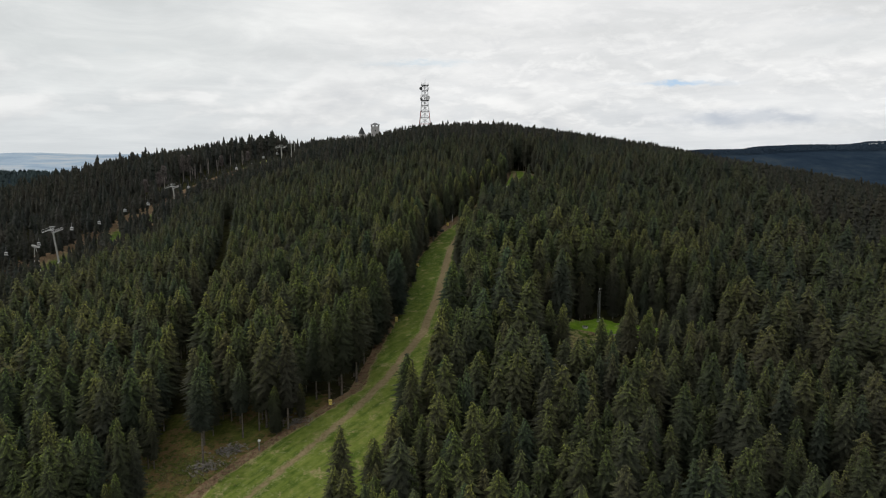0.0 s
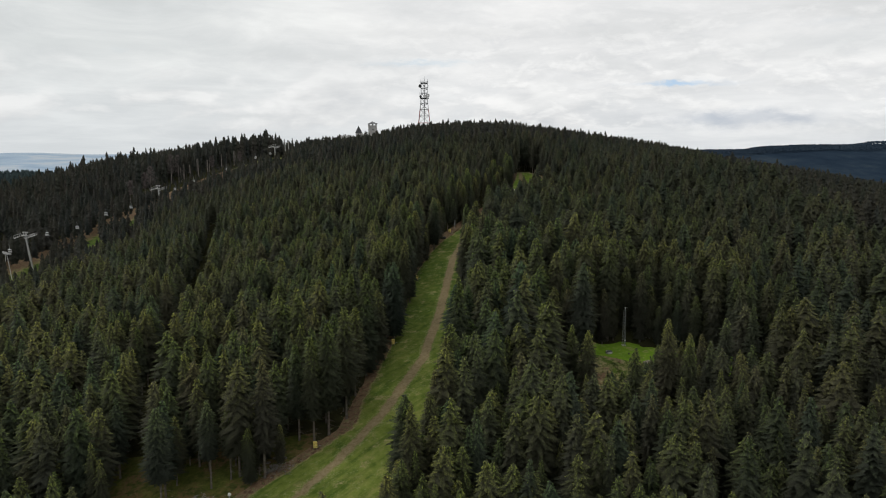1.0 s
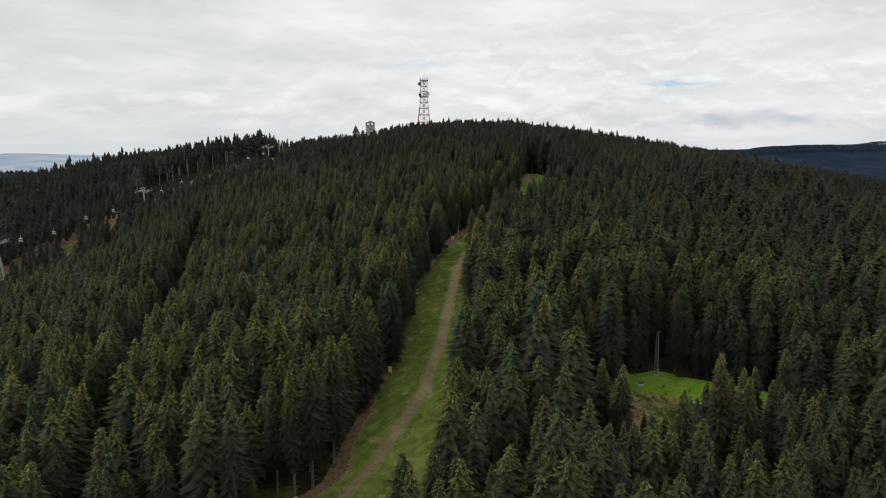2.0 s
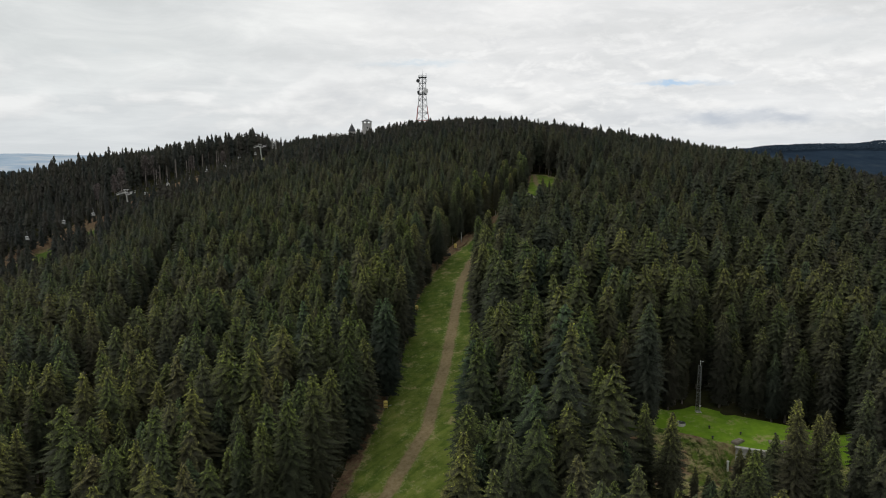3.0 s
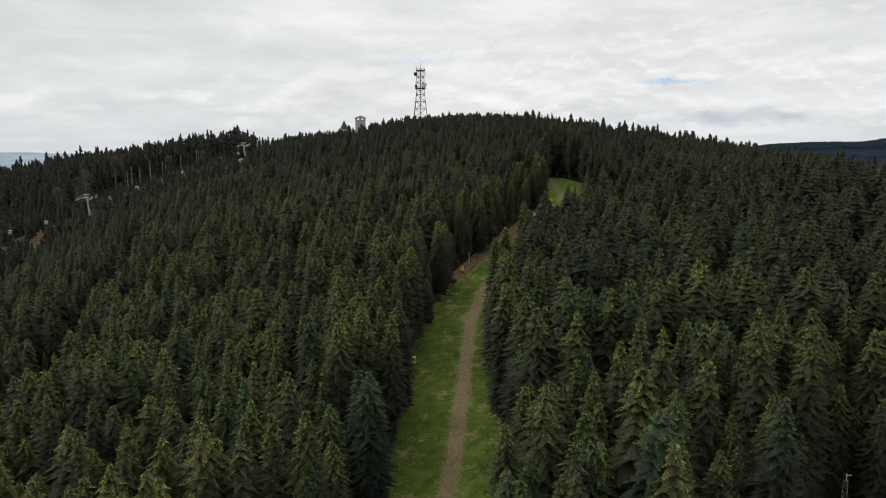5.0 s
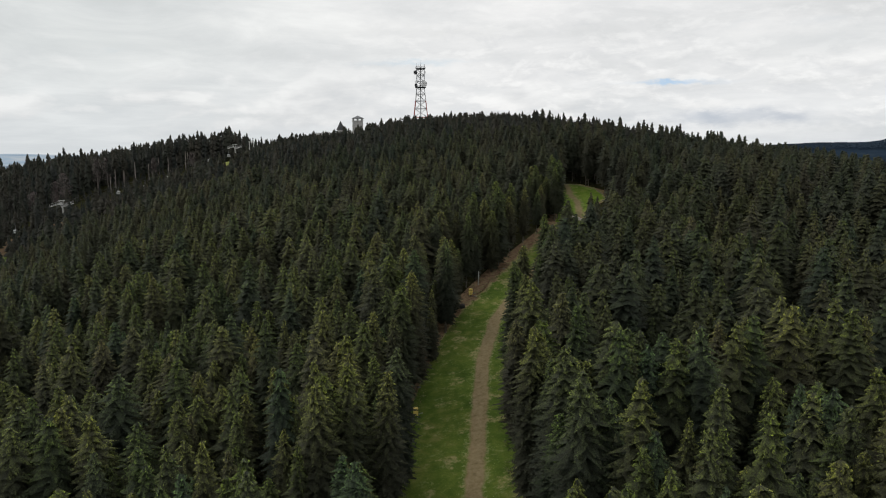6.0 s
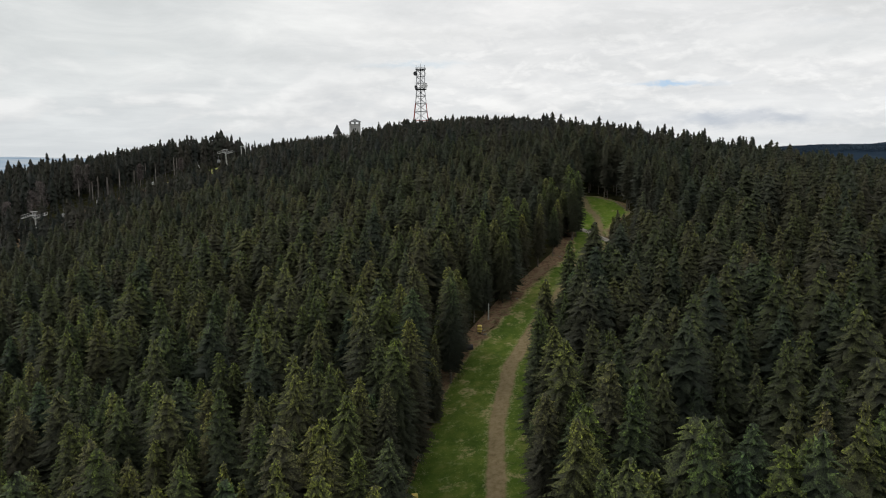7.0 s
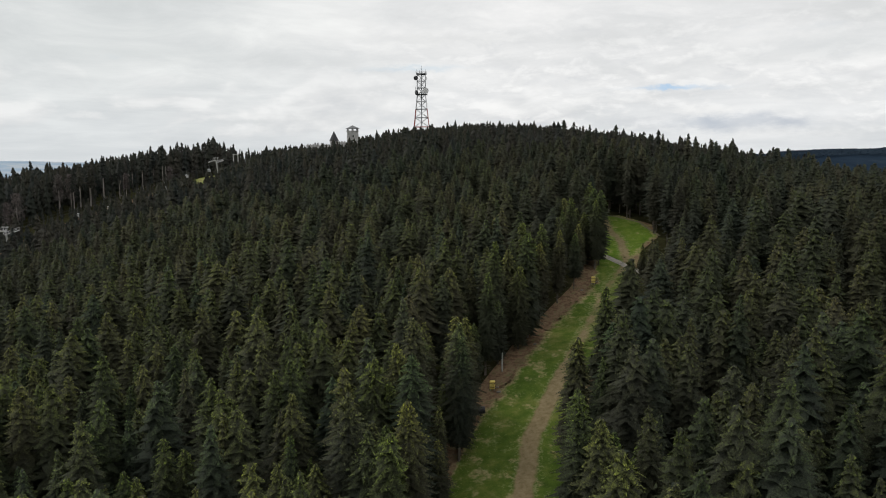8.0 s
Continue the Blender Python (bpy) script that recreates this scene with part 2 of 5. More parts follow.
def meadow():
    """Mown slope grass with bare edges and a worn vehicle track."""
    m, n = material("slope_grass")
    p = place(n)
    big, mid, fine = n.noise(p, 0.07, 3.0), n.noise(p, 0.6, 5.0, 0.6), n.noise(p, 5.0, 4.0, 0.7)
    g = n.ramp(n.math("ADD", n.math("MULTIPLY", mid, 0.55), n.math("MULTIPLY", big, 0.45)), [(0.32, (0.028, 0.054, 0.008)), (0.44, (0.047, 0.085, 0.011)), (0.54, (0.070, 0.104, 0.017)), (0.66, (0.125, 0.132, 0.038))])
    g = n.mix(n.step(fine, 0.35, 0.75), g, n.mix(1.0, g, (1.35, 1.28, 1.25), "MULTIPLY"))
    weeds = n.math("MULTIPLY", n.step(n.noise(p, 2.6, 3.0, 0.6), 0.60, 0.70), n.step(n.noise(p, 0.25, 2.0), 0.42, 0.6))
    g = n.mix(n.math("MULTIPLY", weeds, 0.6), g, (0.22, 0.26, 0.11))
    g = n.mix(attr(n, "lush"), g, n.ramp(mid, [(0.3, (0.088, 0.172, 0.013)), (0.6, (0.142, 0.245, 0.019)), (0.75, (0.190, 0.260, 0.036))]))
    # mowing streaks run down the slope
    across = n.add("ShaderNodeVectorMath", {0: p, 1: (0.35, -0.35, 0.0)}, operation="DOT_PRODUCT").outputs["Value"]
    along = n.add("ShaderNodeVectorMath", {0: p, 1: (0.03, 0.03, 0.0)}, operation="DOT_PRODUCT").outputs["Value"]
    streak = n.noise(n.add("ShaderNodeCombineXYZ", {0: across, 1: along}).outputs[0], 1.6, 5.0, 0.62, 0.3)
    g = n.mix(n.math("MULTIPLY", attr(n, "worn"), n.step(n.math("ADD", n.math("MULTIPLY", streak, 0.65), n.math("MULTIPLY", n.noise(p, 0.22, 4.0, 0.6), 0.35)), 0.34, 0.60)), g, n.ramp(mid, [(0.3, (0.125, 0.160, 0.028)), (0.55, (0.200, 0.230, 0.050)), (0.75, (0.270, 0.262, 0.092))]))
    dry = n.ramp(n.noise(p, 1.1, 5.0, 0.65), [(0.28, (0.062, 0.046, 0.026)), (0.42, (0.125, 0.076, 0.046)), (0.54, (0.190, 0.132, 0.082)), (0.66, (0.105, 0.092, 0.040)), (0.78, (0.290, 0.235, 0.150))])
    soil = n.ramp(n.noise(p, 1.6, 5.0, 0.65), [(0.28, (0.150, 0.108, 0.060)), (0.5, (0.225, 0.168, 0.100)), (0.72, (0.290, 0.225, 0.142))])
    wob = n.math("MULTIPLY", n.math("SUBTRACT", n.noise(p, 0.35, 4.0, 0.6), 0.5), 2.2)
    edge = n.math("ADD", attr(n, "rim"), wob)
    # uncut straw where the mower turns back
    straw = n.math("MULTIPLY", n.math("MULTIPLY", n.step(edge, 0.12, 0.34), n.step(edge, 0.72, 0.5)), n.step(n.noise(p, 1.8, 4.0, 0.65), 0.36, 0.62))
    c = n.mix(n.step(edge, 0.30, 0.72), g, dry)
    c = n.mix(n.math("MULTIPLY", straw, 0.7), c, (0.31, 0.26, 0.135))
    tr = n.math("ADD", attr(n, "track"), n.math("MULTIPLY", n.math("SUBTRACT", n.noise(p, 0.55, 5.0, 0.65), 0.5), 1.1))
    tufts = n.math("MULTIPLY", n.math("MULTIPLY", n.step(tr, 0.02, 0.24), n.step(tr, 0.62, 0.36)), n.step(n.noise(p, 2.2, 3.0, 0.6), 0.48, 0.60))
    c = n.mix(n.math("MULTIPLY", n.step(tr, 0.25, 0.75), 0.86), c, soil)
    c = n.mix(n.math("MULTIPLY", tufts, 0.42), c, (0.27, 0.27, 0.14))
    finish(n, c, 0.95, bump=n.math("ADD", fine, mid), depth=0.10, spec=0.1)
    return m


def heathland():
    """Brown heather, dark moss and dry grass of a small rough clearing."""
    m, n = material("heathland")
    p = place(n)
    big, mid, fine = n.noise(p, 0.16, 3.0, 0.6), n.noise(p, 0.7, 5.0, 0.65), n.noise(p, 4.0, 4.0, 0.7)
    c = n.ramp(mid, [(0.30, (0.036, 0.046, 0.014)), (0.44, (0.085, 0.095, 0.026)), (0.54, (0.175, 0.105, 0.054)), (0.66, (0.120, 0.140, 0.036)), (0.80, (0.28, 0.22, 0.13))])
    c = n.mix(n.step(big, 0.38, 0.62), c, n.ramp(mid, [(0.3, (0.042, 0.058, 0.014)), (0.6, (0.105, 0.120, 0.026)), (0.8, (0.19, 0.16, 0.07))]))
    c = n.mix(n.step(fine, 0.35, 0.7), n.mix(1.0, c, (0.7, 0.7, 0.7), "MULTIPLY"), c)
    finish(n, c, 0.95, bump=n.math("ADD", fine, mid), depth=0.2, spec=0.05)
    return m


def plain(name, a, b, scale, rough, metal=0.0, depth=0.02, spec=0.3):
    m, n = material(name)
    p = place(n)
    v = n.math("ADD", n.math("MULTIPLY", n.noise(p, scale, 5.0, 0.6), 0.65), n.math("MULTIPLY", n.noise(p, scale * 9.0, 3.0, 0.6), 0.35))
    finish(n, n.ramp(v, [(0.33, a), (0.66, b)]), rough, metal, n.noise(p, scale * 6.0, 4.0), depth, spec)
    return m


# needle green shifted to blue: the haze over the far ridge is painted
FAR_HAZE_NEEDLES = plain("far_haze_needles", (0.028, 0.041, 0.044), (0.048, 0.066, 0.066), 0.02, 0.9, spec=0.0)
PALE_BARK = plain("pale_bare_stems", (0.14, 0.125, 0.11), (0.28, 0.26, 0.24), 0.8, 0.9)
# haze in front of the long ridge is put into its needle colour
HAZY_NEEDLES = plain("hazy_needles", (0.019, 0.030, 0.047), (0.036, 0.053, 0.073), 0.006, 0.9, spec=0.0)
# darker, greyer copy of the needle colour for the upper hill
GREY_NEEDLES = foliage("grey_spruce_needles", 1.0)
NEEDLES, BARK, FLOOR, GRASS = foliage("spruce_needles"), bark(), forest_floor(), meadow()
STEEL = plain("galvanised_steel", (0.23, 0.24, 0.25), (0.42, 0.43, 0.44), 1.5, 0.5, 0.55)
RED = plain("red_steel_paint", (0.30, 0.06, 0.045), (0.42, 0.10, 0.075), 1.5, 0.55)
PALE = plain("white_steel_paint", (0.52, 0.52, 0.51), (0.74, 0.74, 0.73), 1.0, 0.5)
GREY_PAINT = plain("grey_steel_paint", (0.33, 0.33, 0.325), (0.50, 0.50, 0.49), 1.0, 0.55)
DARK = plain("dark_steel", (0.025, 0.026, 0.028), (0.06, 0.062, 0.065), 1.5, 0.55, 0.3)
STONE = plain("granite_masonry", (0.30, 0.295, 0.285), (0.48, 0.47, 0.45), 0.9, 0.9, depth=0.12)
CONCRETE = plain("weathered_concrete", (0.26, 0.255, 0.24), (0.54, 0.53, 0.50), 0.6, 0.9)
SLATE = plain("grey_sheet_roof", (0.10, 0.105, 0.11), (0.19, 0.195, 0.20), 1.0, 0.6)
YELLOW = plain("yellow_foam_cover", (0.66, 0.50, 0.11), (0.80, 0.66, 0.22), 2.0, 0.7)
GLASS = plain("dark_window_glass", (0.012, 0.014, 0.016), (0.02, 0.022, 0.025), 0.5, 0.15, spec=0.5)
TIMBER = plain("weathered_timber", (0.13, 0.11, 0.085), (0.27, 0.24, 0.20), 1.4, 0.85)
GRAVEL = plain("grey_gravel", (0.20, 0.18, 0.15), (0.38, 0.35, 0.31), 1.5, 0.95)
ROCK = plain("grey_boulder", (0.090, 0.082, 0.070), (0.19, 0.175, 0.155), 1.2, 0.95, depth=0.08)
SHRUB = plain("low_shrub_leaves", (0.075, 0.095, 0.026), (0.150, 0.170, 0.050), 1.6, 0.8)
MAST = plain("dull_mast_steel", (0.15, 0.155, 0.155), (0.27, 0.275, 0.27), 1.5, 0.6, 0.3)
STRAW = plain("dry_straw_grass", (0.200, 0.205, 0.080), (0.420, 0.380, 0.190), 1.0, 0.9)
TRODDEN = plain("trodden_soil", (0.10, 0.088, 0.050), (0.19, 0.165, 0.10), 1.5, 0.95)
TURRET_ROOF = plain("dark_slate_roof", (0.035, 0.036, 0.038), (0.07, 0.072, 0.075), 1.0, 0.7)
BRASH = plain("grey_brash", (0.13, 0.12, 0.105), (0.27, 0.25, 0.225), 1.5, 0.95)
TWIGS = plain("dead_grey_twigs", (0.085, 0.070, 0.068), (0.16, 0.135, 0.13), 1.2, 0.95)
HEATH = plain("dry_heath", (0.110, 0.075, 0.040), (0.220, 0.165, 0.095), 1.4, 0.9)

# ---------------------------------------------------------------- the lie of the land
SWELLS = [
    [-1.0, 2.3, 4.5, -0.1, 4.7, 8.8, 5.8, 4.6, 4.4],
    [-1.1, 4.4, 2.5, -12.2, -2.1, 6.8, -1.1, 2.5, 7.3],
    [1.6, 2.2, -0.1, 12.9, 9.8, 9.2, 1.7, 0.4, 4.5],
    [4.3, -0.4, -14.0, -2.6, -13.1, 4.5, 4.8, 1.1, 1.9],
    [1.8, 3.7, -6.1, 2.9, 14.5, 10.6, -5.1, 1.5, 2.2],
    [-9.8, 1.2, -11.9, -2.2, 2.9, -6.2, -4.9, 3.5, 0.6],
    [-11.3, 17.0, -0.8, -3.0, 5.0, 1.0, -0.7, 1.1, -4.6],
    [-7.3, -4.5, -4.8, -4.9, 6.2, 4.5, -1.7, 2.3, -3.3],
    [0.6, 1.6, 18.8, -5.2, -7.2, -0.1, -0.5, 3.4, 0.8],
]
SWELL_X, SWELL_Y = np.meshgrid(np.arange(-360.0, 361.0, 90.0), np.arange(0.0, 721.0, 90.0))


HC, HS = math.cos(radians(24)), math.sin(radians(24))


def hut_axes(x, y):
    """Along and behind the front wall of the reservoir."""
    return (x - 39.7) * HC - (y - 162.2) * HS, (x - 39.7) * HS + (y - 162.2) * HC


def hut_back(u):
    return 9.7 - 0.17 * np.clip(u + 5, 0, 99) - 0.8 * np.clip(-7 - u, 0, 99)


def platform(u, v):
    m = np.clip((u + 14) / 4, 0, 1) * np.clip((17 - u) / 4, 0, 1) * np.clip((v - 0.1) / 0.6, 0, 1) * np.clip((15 - v) / 5, 0, 1)
    return m * m * (3 - 2 * m)


def bump(x, y, cx, cy, sx, sy):
    return np.exp(-((x - cx) ** 2 / (2 * sx * sx) + (y - cy) ** 2 / (2 * sy * sy)))


def ridge(x, y):
    """The long wooded ridge beyond the hill."""
    crest = np.interp(x, [100, 450, 700, 835, 855, 930, 1080, 1130, 1190, 1500, 2300, 3200], RIDGE_Z)
    return crest * np.exp(-((y - 1980 - 0.1 * (x - 900)) / 300) ** 2 / 2)


RIDGE_Z = [0, 74, 125, 119, 124, 124, 123, 124, 134, 146, 140, 60]


def ground(x, y):
    """Height of the ground: the round summit, its shoulders and hollows, and the far country."""
    x, y = np.asarray(x, float), np.asarray(y, float)
    z = -40 + 140 * bump(x, y, -10, 600, 420, 400)
    for w, cx, cy in zip(np.ravel(SWELLS), SWELL_X.ravel(), SWELL_Y.ravel()):
        z = z + w * bump(x, y, cx, cy, 88, 88)
    z = z - 3.4 * bump(x, y, 42.0, 156.0, 8.0, 4.2)
    z = z + 2.6 * bump(x, y, -130, 580, 11, 15)
    # level platform of the reservoir
    u, v = hut_axes(x, y)
    z = z + platform(u, v) * (56.55 + 0.11 * np.clip(v, 0, 9) - z)
    m = np.clip((u + 2.6) / 1.6, 0, 1) * np.clip((13 - u) / 2, 0, 1) * np.clip((v + 9) / 4, 0, 1) * (v < 0.12)
    z = z + m * np.minimum(53.1 - z, 0)
    r = np.hypot(x, y)
    t = np.clip((r - 1500) / 3200, 0, 1)
    z = z + 101 * t * t * (3 - 2 * t)
    z = z + ridge(x, y) + 70 * bump(x, y, -1080, 1560, 420, 300)
    far = np.clip((r - 900) / 800, 0, 1)
    return z + far * (5 * np.sin(x / 137.0 + 1.3 * np.sin(y / 211.0)) + 4 * np.sin(y / 93.0 + x / 171.0))


def level(x, y):
    return float(ground(x, y))


# the mown ski slope: its two edges and its worn track, from the bottom to the upper meadow
SLOPE_Y = [-40, 60, 90, 118, 126, 133, 145, 150, 162, 176, 190, 206, 222, 244, 257, 268, 279, 286, 297, 305, 312, 320, 329, 337]
SLOPE_L = [-215, -105, -72, -47, -42, -35.5, -23, -17.8, -15.3, -11.8, -10, -8.6, -8.3, -4.1, -0.3, 4.8, 10.6, 15.3, 22.4, 25.8, 27.5, 29.6, 31.4, 33]
SLOPE_R = [-155, -60, -32, -14, -11, -8.5, -4.5, -3.8, -2, 0.6, 2.1, 3.0, 3.5, 6.2, 9.8, 13.8, 17.8, 21.5, 26.5, 29.0, 31.8, 37.5, 38.8, 33.2]
TRACK_Y = [-40, 60, 100, 131, 141, 153.5, 173, 180, 193, 215, 237, 252, 267, 271, 284, 297, 306, 318, 327, 337]
TRACK_X = [-180, -86, -50.5, -26.4, -18.9, -12.0, -4.8, -3.9, -1.8, 0.3, 2.3, 5.5, 11.8, 13.8, 19.6, 25.6, 31.0, 32.8, 32.1, 33]


def slope_left(y):
    return np.interp(y, SLOPE_Y, SLOPE_L)


def slope_right(y):
    return np.interp(y, SLOPE_Y, SLOPE_R)


def lift_x(y):
    return -156 - (420 - y) * 0.24


RIDE_Y = [128, 139, 169, 208, 255, 279, 330, 390]
RIDE_X = [-50, -53.5, -59.7, -67.8, -78, -83.7, -97, -112]
HUT = Matrix.Translation((39.7, 162.2, 0)) @ Matrix.Rotation(radians(-24), 4, "Z")


HYDRANTS = [(-23.5, 144.9), (-11.9, 180.4), (-7.9, 221.8), (1.7, 264.6), (22.5, 297.0)]


def wooded(x, y):
    """True where trees stand: off the slope, the clearings, the forest ride and the lift line."""
    x, y = np.asarray(x, float), np.asarray(y, float)
    gap = np.interp(y, [60, 118, 150, 165, 200, 250, 262, 298, 306], [1.6, 1.6, 1.6, 1.1, 0.4, 0.6, 2.5, 2.6, 0.6])
    ok = ~((x > slope_left(y) - gap) & (x < slope_right(y) + np.interp(y, [125, 140, 190, 205, 215, 238, 256, 272, 282, 290, 300, 316], [4.2, 3.2, 3.0, 2.0, 1.5, 1.7, 3.9, 6.8, 7.6, 6.0, 3.2, 2.0])) & (y < 340))
    ok &= ~(np.abs(x - np.interp(y, RIDE_Y, RIDE_X)) < 3.2) | (y > 330)
    ok &= ~((x > lift_x(y) - np.where(y < 430, 5.5, 8)) & (x < lift_x(y) + np.where(y < 430, 7, 11)) & (y > 230) & (y < 590))
    ok &= ((x + 85) / 5.5) ** 2 + ((y - 556) / 17) ** 2 > 1
    ok &= ((x + 50) / 11.5) ** 2 + ((y - 126) / 6.8) ** 2 > 1
    ok &= ((x + 41) / 7.5) ** 2 + ((y - 135) / 5.0) ** 2 > 1
    ok &= ~((x > -86) & (x < -50) & (y > 592) & (y < 607))
    # openings in the growth beside the lift line
    d = x - lift_x(y)
    ok &= ~((d > 0) & (d < 13) & ((np.abs(y - 313) < 9) | (np.abs(y - 352) < 5) | (np.abs(y - 381) < 4)))
    ok &= ((x + 118) / 9) ** 2 + ((y - 548) / 26) ** 2 > 1
    ok &= ((x + 127) / 13) ** 2 + ((y - 584) / 26) ** 2 > 1
    u, v = hut_axes(x, y)
    ok &= ~((u > -11.2) & (u < 14.5) & (v > np.where(u < -5, 1.2, -1.0)) & (v < hut_back(u) + 3.4))
    ok &= ~((u > -3.0) & (u < 8) & (v > -4.5) & (v <= -0.5))
    ok &= np.hypot(x - 38.3, y - 173.6) > 4.2
    for hx, hy in HYDRANTS:
        ok &= ~((np.abs(x - hx + 0.05 * (y - hy)) < 3.0) & (y > hy - 9) & (y < hy + 2))
    ok &= np.hypot(x + 15, y - 610) > 8
    ok &= ((x + 53.5) / 6) ** 2 + ((y - 592) / 15) ** 2 > 1
    return ok


# ---------------------------------------------------------------- mesh helpers
def mesh_of(name, verts, faces, mats=(), values=None, smooth=False):
    """A mesh from arrays; faces: rows of equal length. values: named floats on the vertices."""
    verts, faces = np.asarray(verts, np.float32), np.asarray(faces, np.int32)
    me = bpy.data.meshes.new(name)
    k = faces.shape[1]
    me.vertices.add(len(verts))
    me.vertices.foreach_set("co", verts.ravel())
    me.loops.add(faces.size)
    me.loops.foreach_set("vertex_index", faces.ravel())
    me.polygons.add(len(faces))
    me.polygons.foreach_set("loop_start", np.arange(0, faces.size, k, dtype=np.int32))
    me.polygons.foreach_set("use_smooth", np.full(len(faces), smooth, dtype=bool))
    for m in mats:
        me.materials.append(m)
    for key, v in (values or {}).items():
        me.attributes.new(key, "FLOAT", "POINT").data.foreach_set("value", np.asarray(v, np.float32))
    me.update(calc_edges=True)
    return me


def sheet(xs, ys, height, lift=0.0):
    """A grid over arrays of x and y (2D), laid on a height function."""
    z = height(xs, ys) + lift
    v = np.stack([xs, ys, z], -1).reshape(-1, 3)
    r, c = xs.shape
    i = np.arange(r * c).reshape(r, c)
    f = np.stack([i[:-1, :-1], i[:-1, 1:], i[1:, 1:], i[1:, :-1]], -1).reshape(-1, 4)
    return v, f


def part(name, bm, mat, parent=None, label=""):
    me = bpy.data.meshes.new(name)
    bm.normal_update()
    bm.to_mesh(me)
    bm.free()
    me.materials.append(mat)
    ob = new(name, me)
    ob.parent = parent
    if label:
        ob["label"] = label
    return ob


def thing(name, m, label, category, group="", kind=""):
    ob = new(name)
    ob.matrix_basis = m
    return tagged(ob, label, category, group, kind)


def box(bm, size, at=(0, 0, 0), turn=(0, 0, 0), bevel=0.0):
    r = bmesh.ops.create_cube(bm, size=1.0, matrix=pose(*at, *turn) @ Matrix.Diagonal((*size, 1)))
    if bevel:
        es = list({e for v in r["verts"] for e in v.link_edges})
        bmesh.ops.bevel(bm, geom=es, offset=bevel, segments=2, affect="EDGES", profile=0.5)
    return bm


def rod(bm, a, b, r0, r1=None, sides=6):
    a, b = Vector(a), Vector(b)
    q = (b - a).to_track_quat("Z", "Y").to_matrix().to_4x4()
    bmesh.ops.create_cone(bm, cap_ends=True, segments=sides, radius1=r0, radius2=r0 if r1 is None else r1, depth=(b - a).length, matrix=Matrix.Translation((a + b) / 2) @ q)
    return bm


# ---------------------------------------------------------------- ground
def spread(lo, hi, step, far):
    core = list(np.arange(lo, hi + 0.1, step))
    out, d = [], step
    while True:
        d *= 1.25
        n = (out[-1] if out else hi) + min(d, 160)
        if n > far:
            break
        out.append(n)
    back, d = [], step
    while True:
        d *= 1.25
        n = (back[-1] if back else lo) - min(d, 160)
        if n < -far:
            break
        back.append(n)
    return np.array(back[::-1] + core + out)


gx, gy = np.meshgrid(spread(-300, 260, 5.0, 3500), spread(-45, 680, 5.0, 4700))
gv, gf = sheet(gx, gy, lambda x, y: ground(x, y) - 1.1 * platform(*hut_axes(x, y)) - 3.5 * bump(x, y, 43, 158, 6, 4.5))
tagged(new("ground", mesh_of("ground", gv, gf, [FLOOR], smooth=True)), "forest floor of needle litter and moss, far woods and fields tinted with haze", "ground", kind="structure")


def make_slope():
    ys = np.concatenate([np.arange(-40.0, 90.0, 2.5), np.arange(90.0, 337.0, 0.75)])
    u = np.linspace(0, 1, 49)
    l, r = slope_left(ys) - np.interp(ys, [165, 172, 250], [2.4, 4.0, 4.0]), slope_right(ys) + 3.6
    xs = l[:, None] + (r - l)[:, None] * u
    yy = np.repeat(ys[:, None], 49, 1)
    v, f = sheet(xs, yy, ground, 0.10)
    left, right = xs - slope_left(yy), slope_right(yy) - xs
    bare = np.interp(yy, [60, 118, 150, 165, 200, 235, 252, 262, 298, 306], [0.9, 1.6, 1.5, 1.0, 0.6, 0.5, 0.9, 2.3, 2.8, 0.4])
    rim = np.maximum(np.clip(1.05 - (left + np.interp(yy, [150, 170, 245, 262], [0.1, 1.5, 1.3, 1.15])) / bare, 0, 1.5), 0.5 * np.clip(1.0 - (right + 2.8) / 1.2, 0, 1.2))
    slant = np.abs(np.gradient(np.interp(ys, TRACK_Y, TRACK_X), ys))[:, None]
    away = np.abs(xs - np.interp(yy, TRACK_Y, TRACK_X)) / np.sqrt(1 + slant ** 2)
    trk = np.clip(1.42 - away / 1.15, 0, 1.2) * np.interp(yy, [60, 120, 140, 165, 266, 278, 300, 309, 320], [0.38, 0.50, 0.80, 1.05, 1.05, 0.50, 0.45, 0.80, 0.70])
    lush = 0.45 * np.clip((yy - 300) / 12, 0, 1)
    worn = np.interp(yy, [90, 150, 215], [0.62, 0.58, 0.08])
    me = mesh_of("ski_slope", v, f, [GRASS], {"rim": rim.ravel(), "track": trk.ravel(), "lush": lush.ravel(), "worn": worn.ravel()}, True)
    tagged(new("ski_slope", me), "mown green ski slope with a worn brown vehicle track", "ski slope", kind="structure")


make_slope()


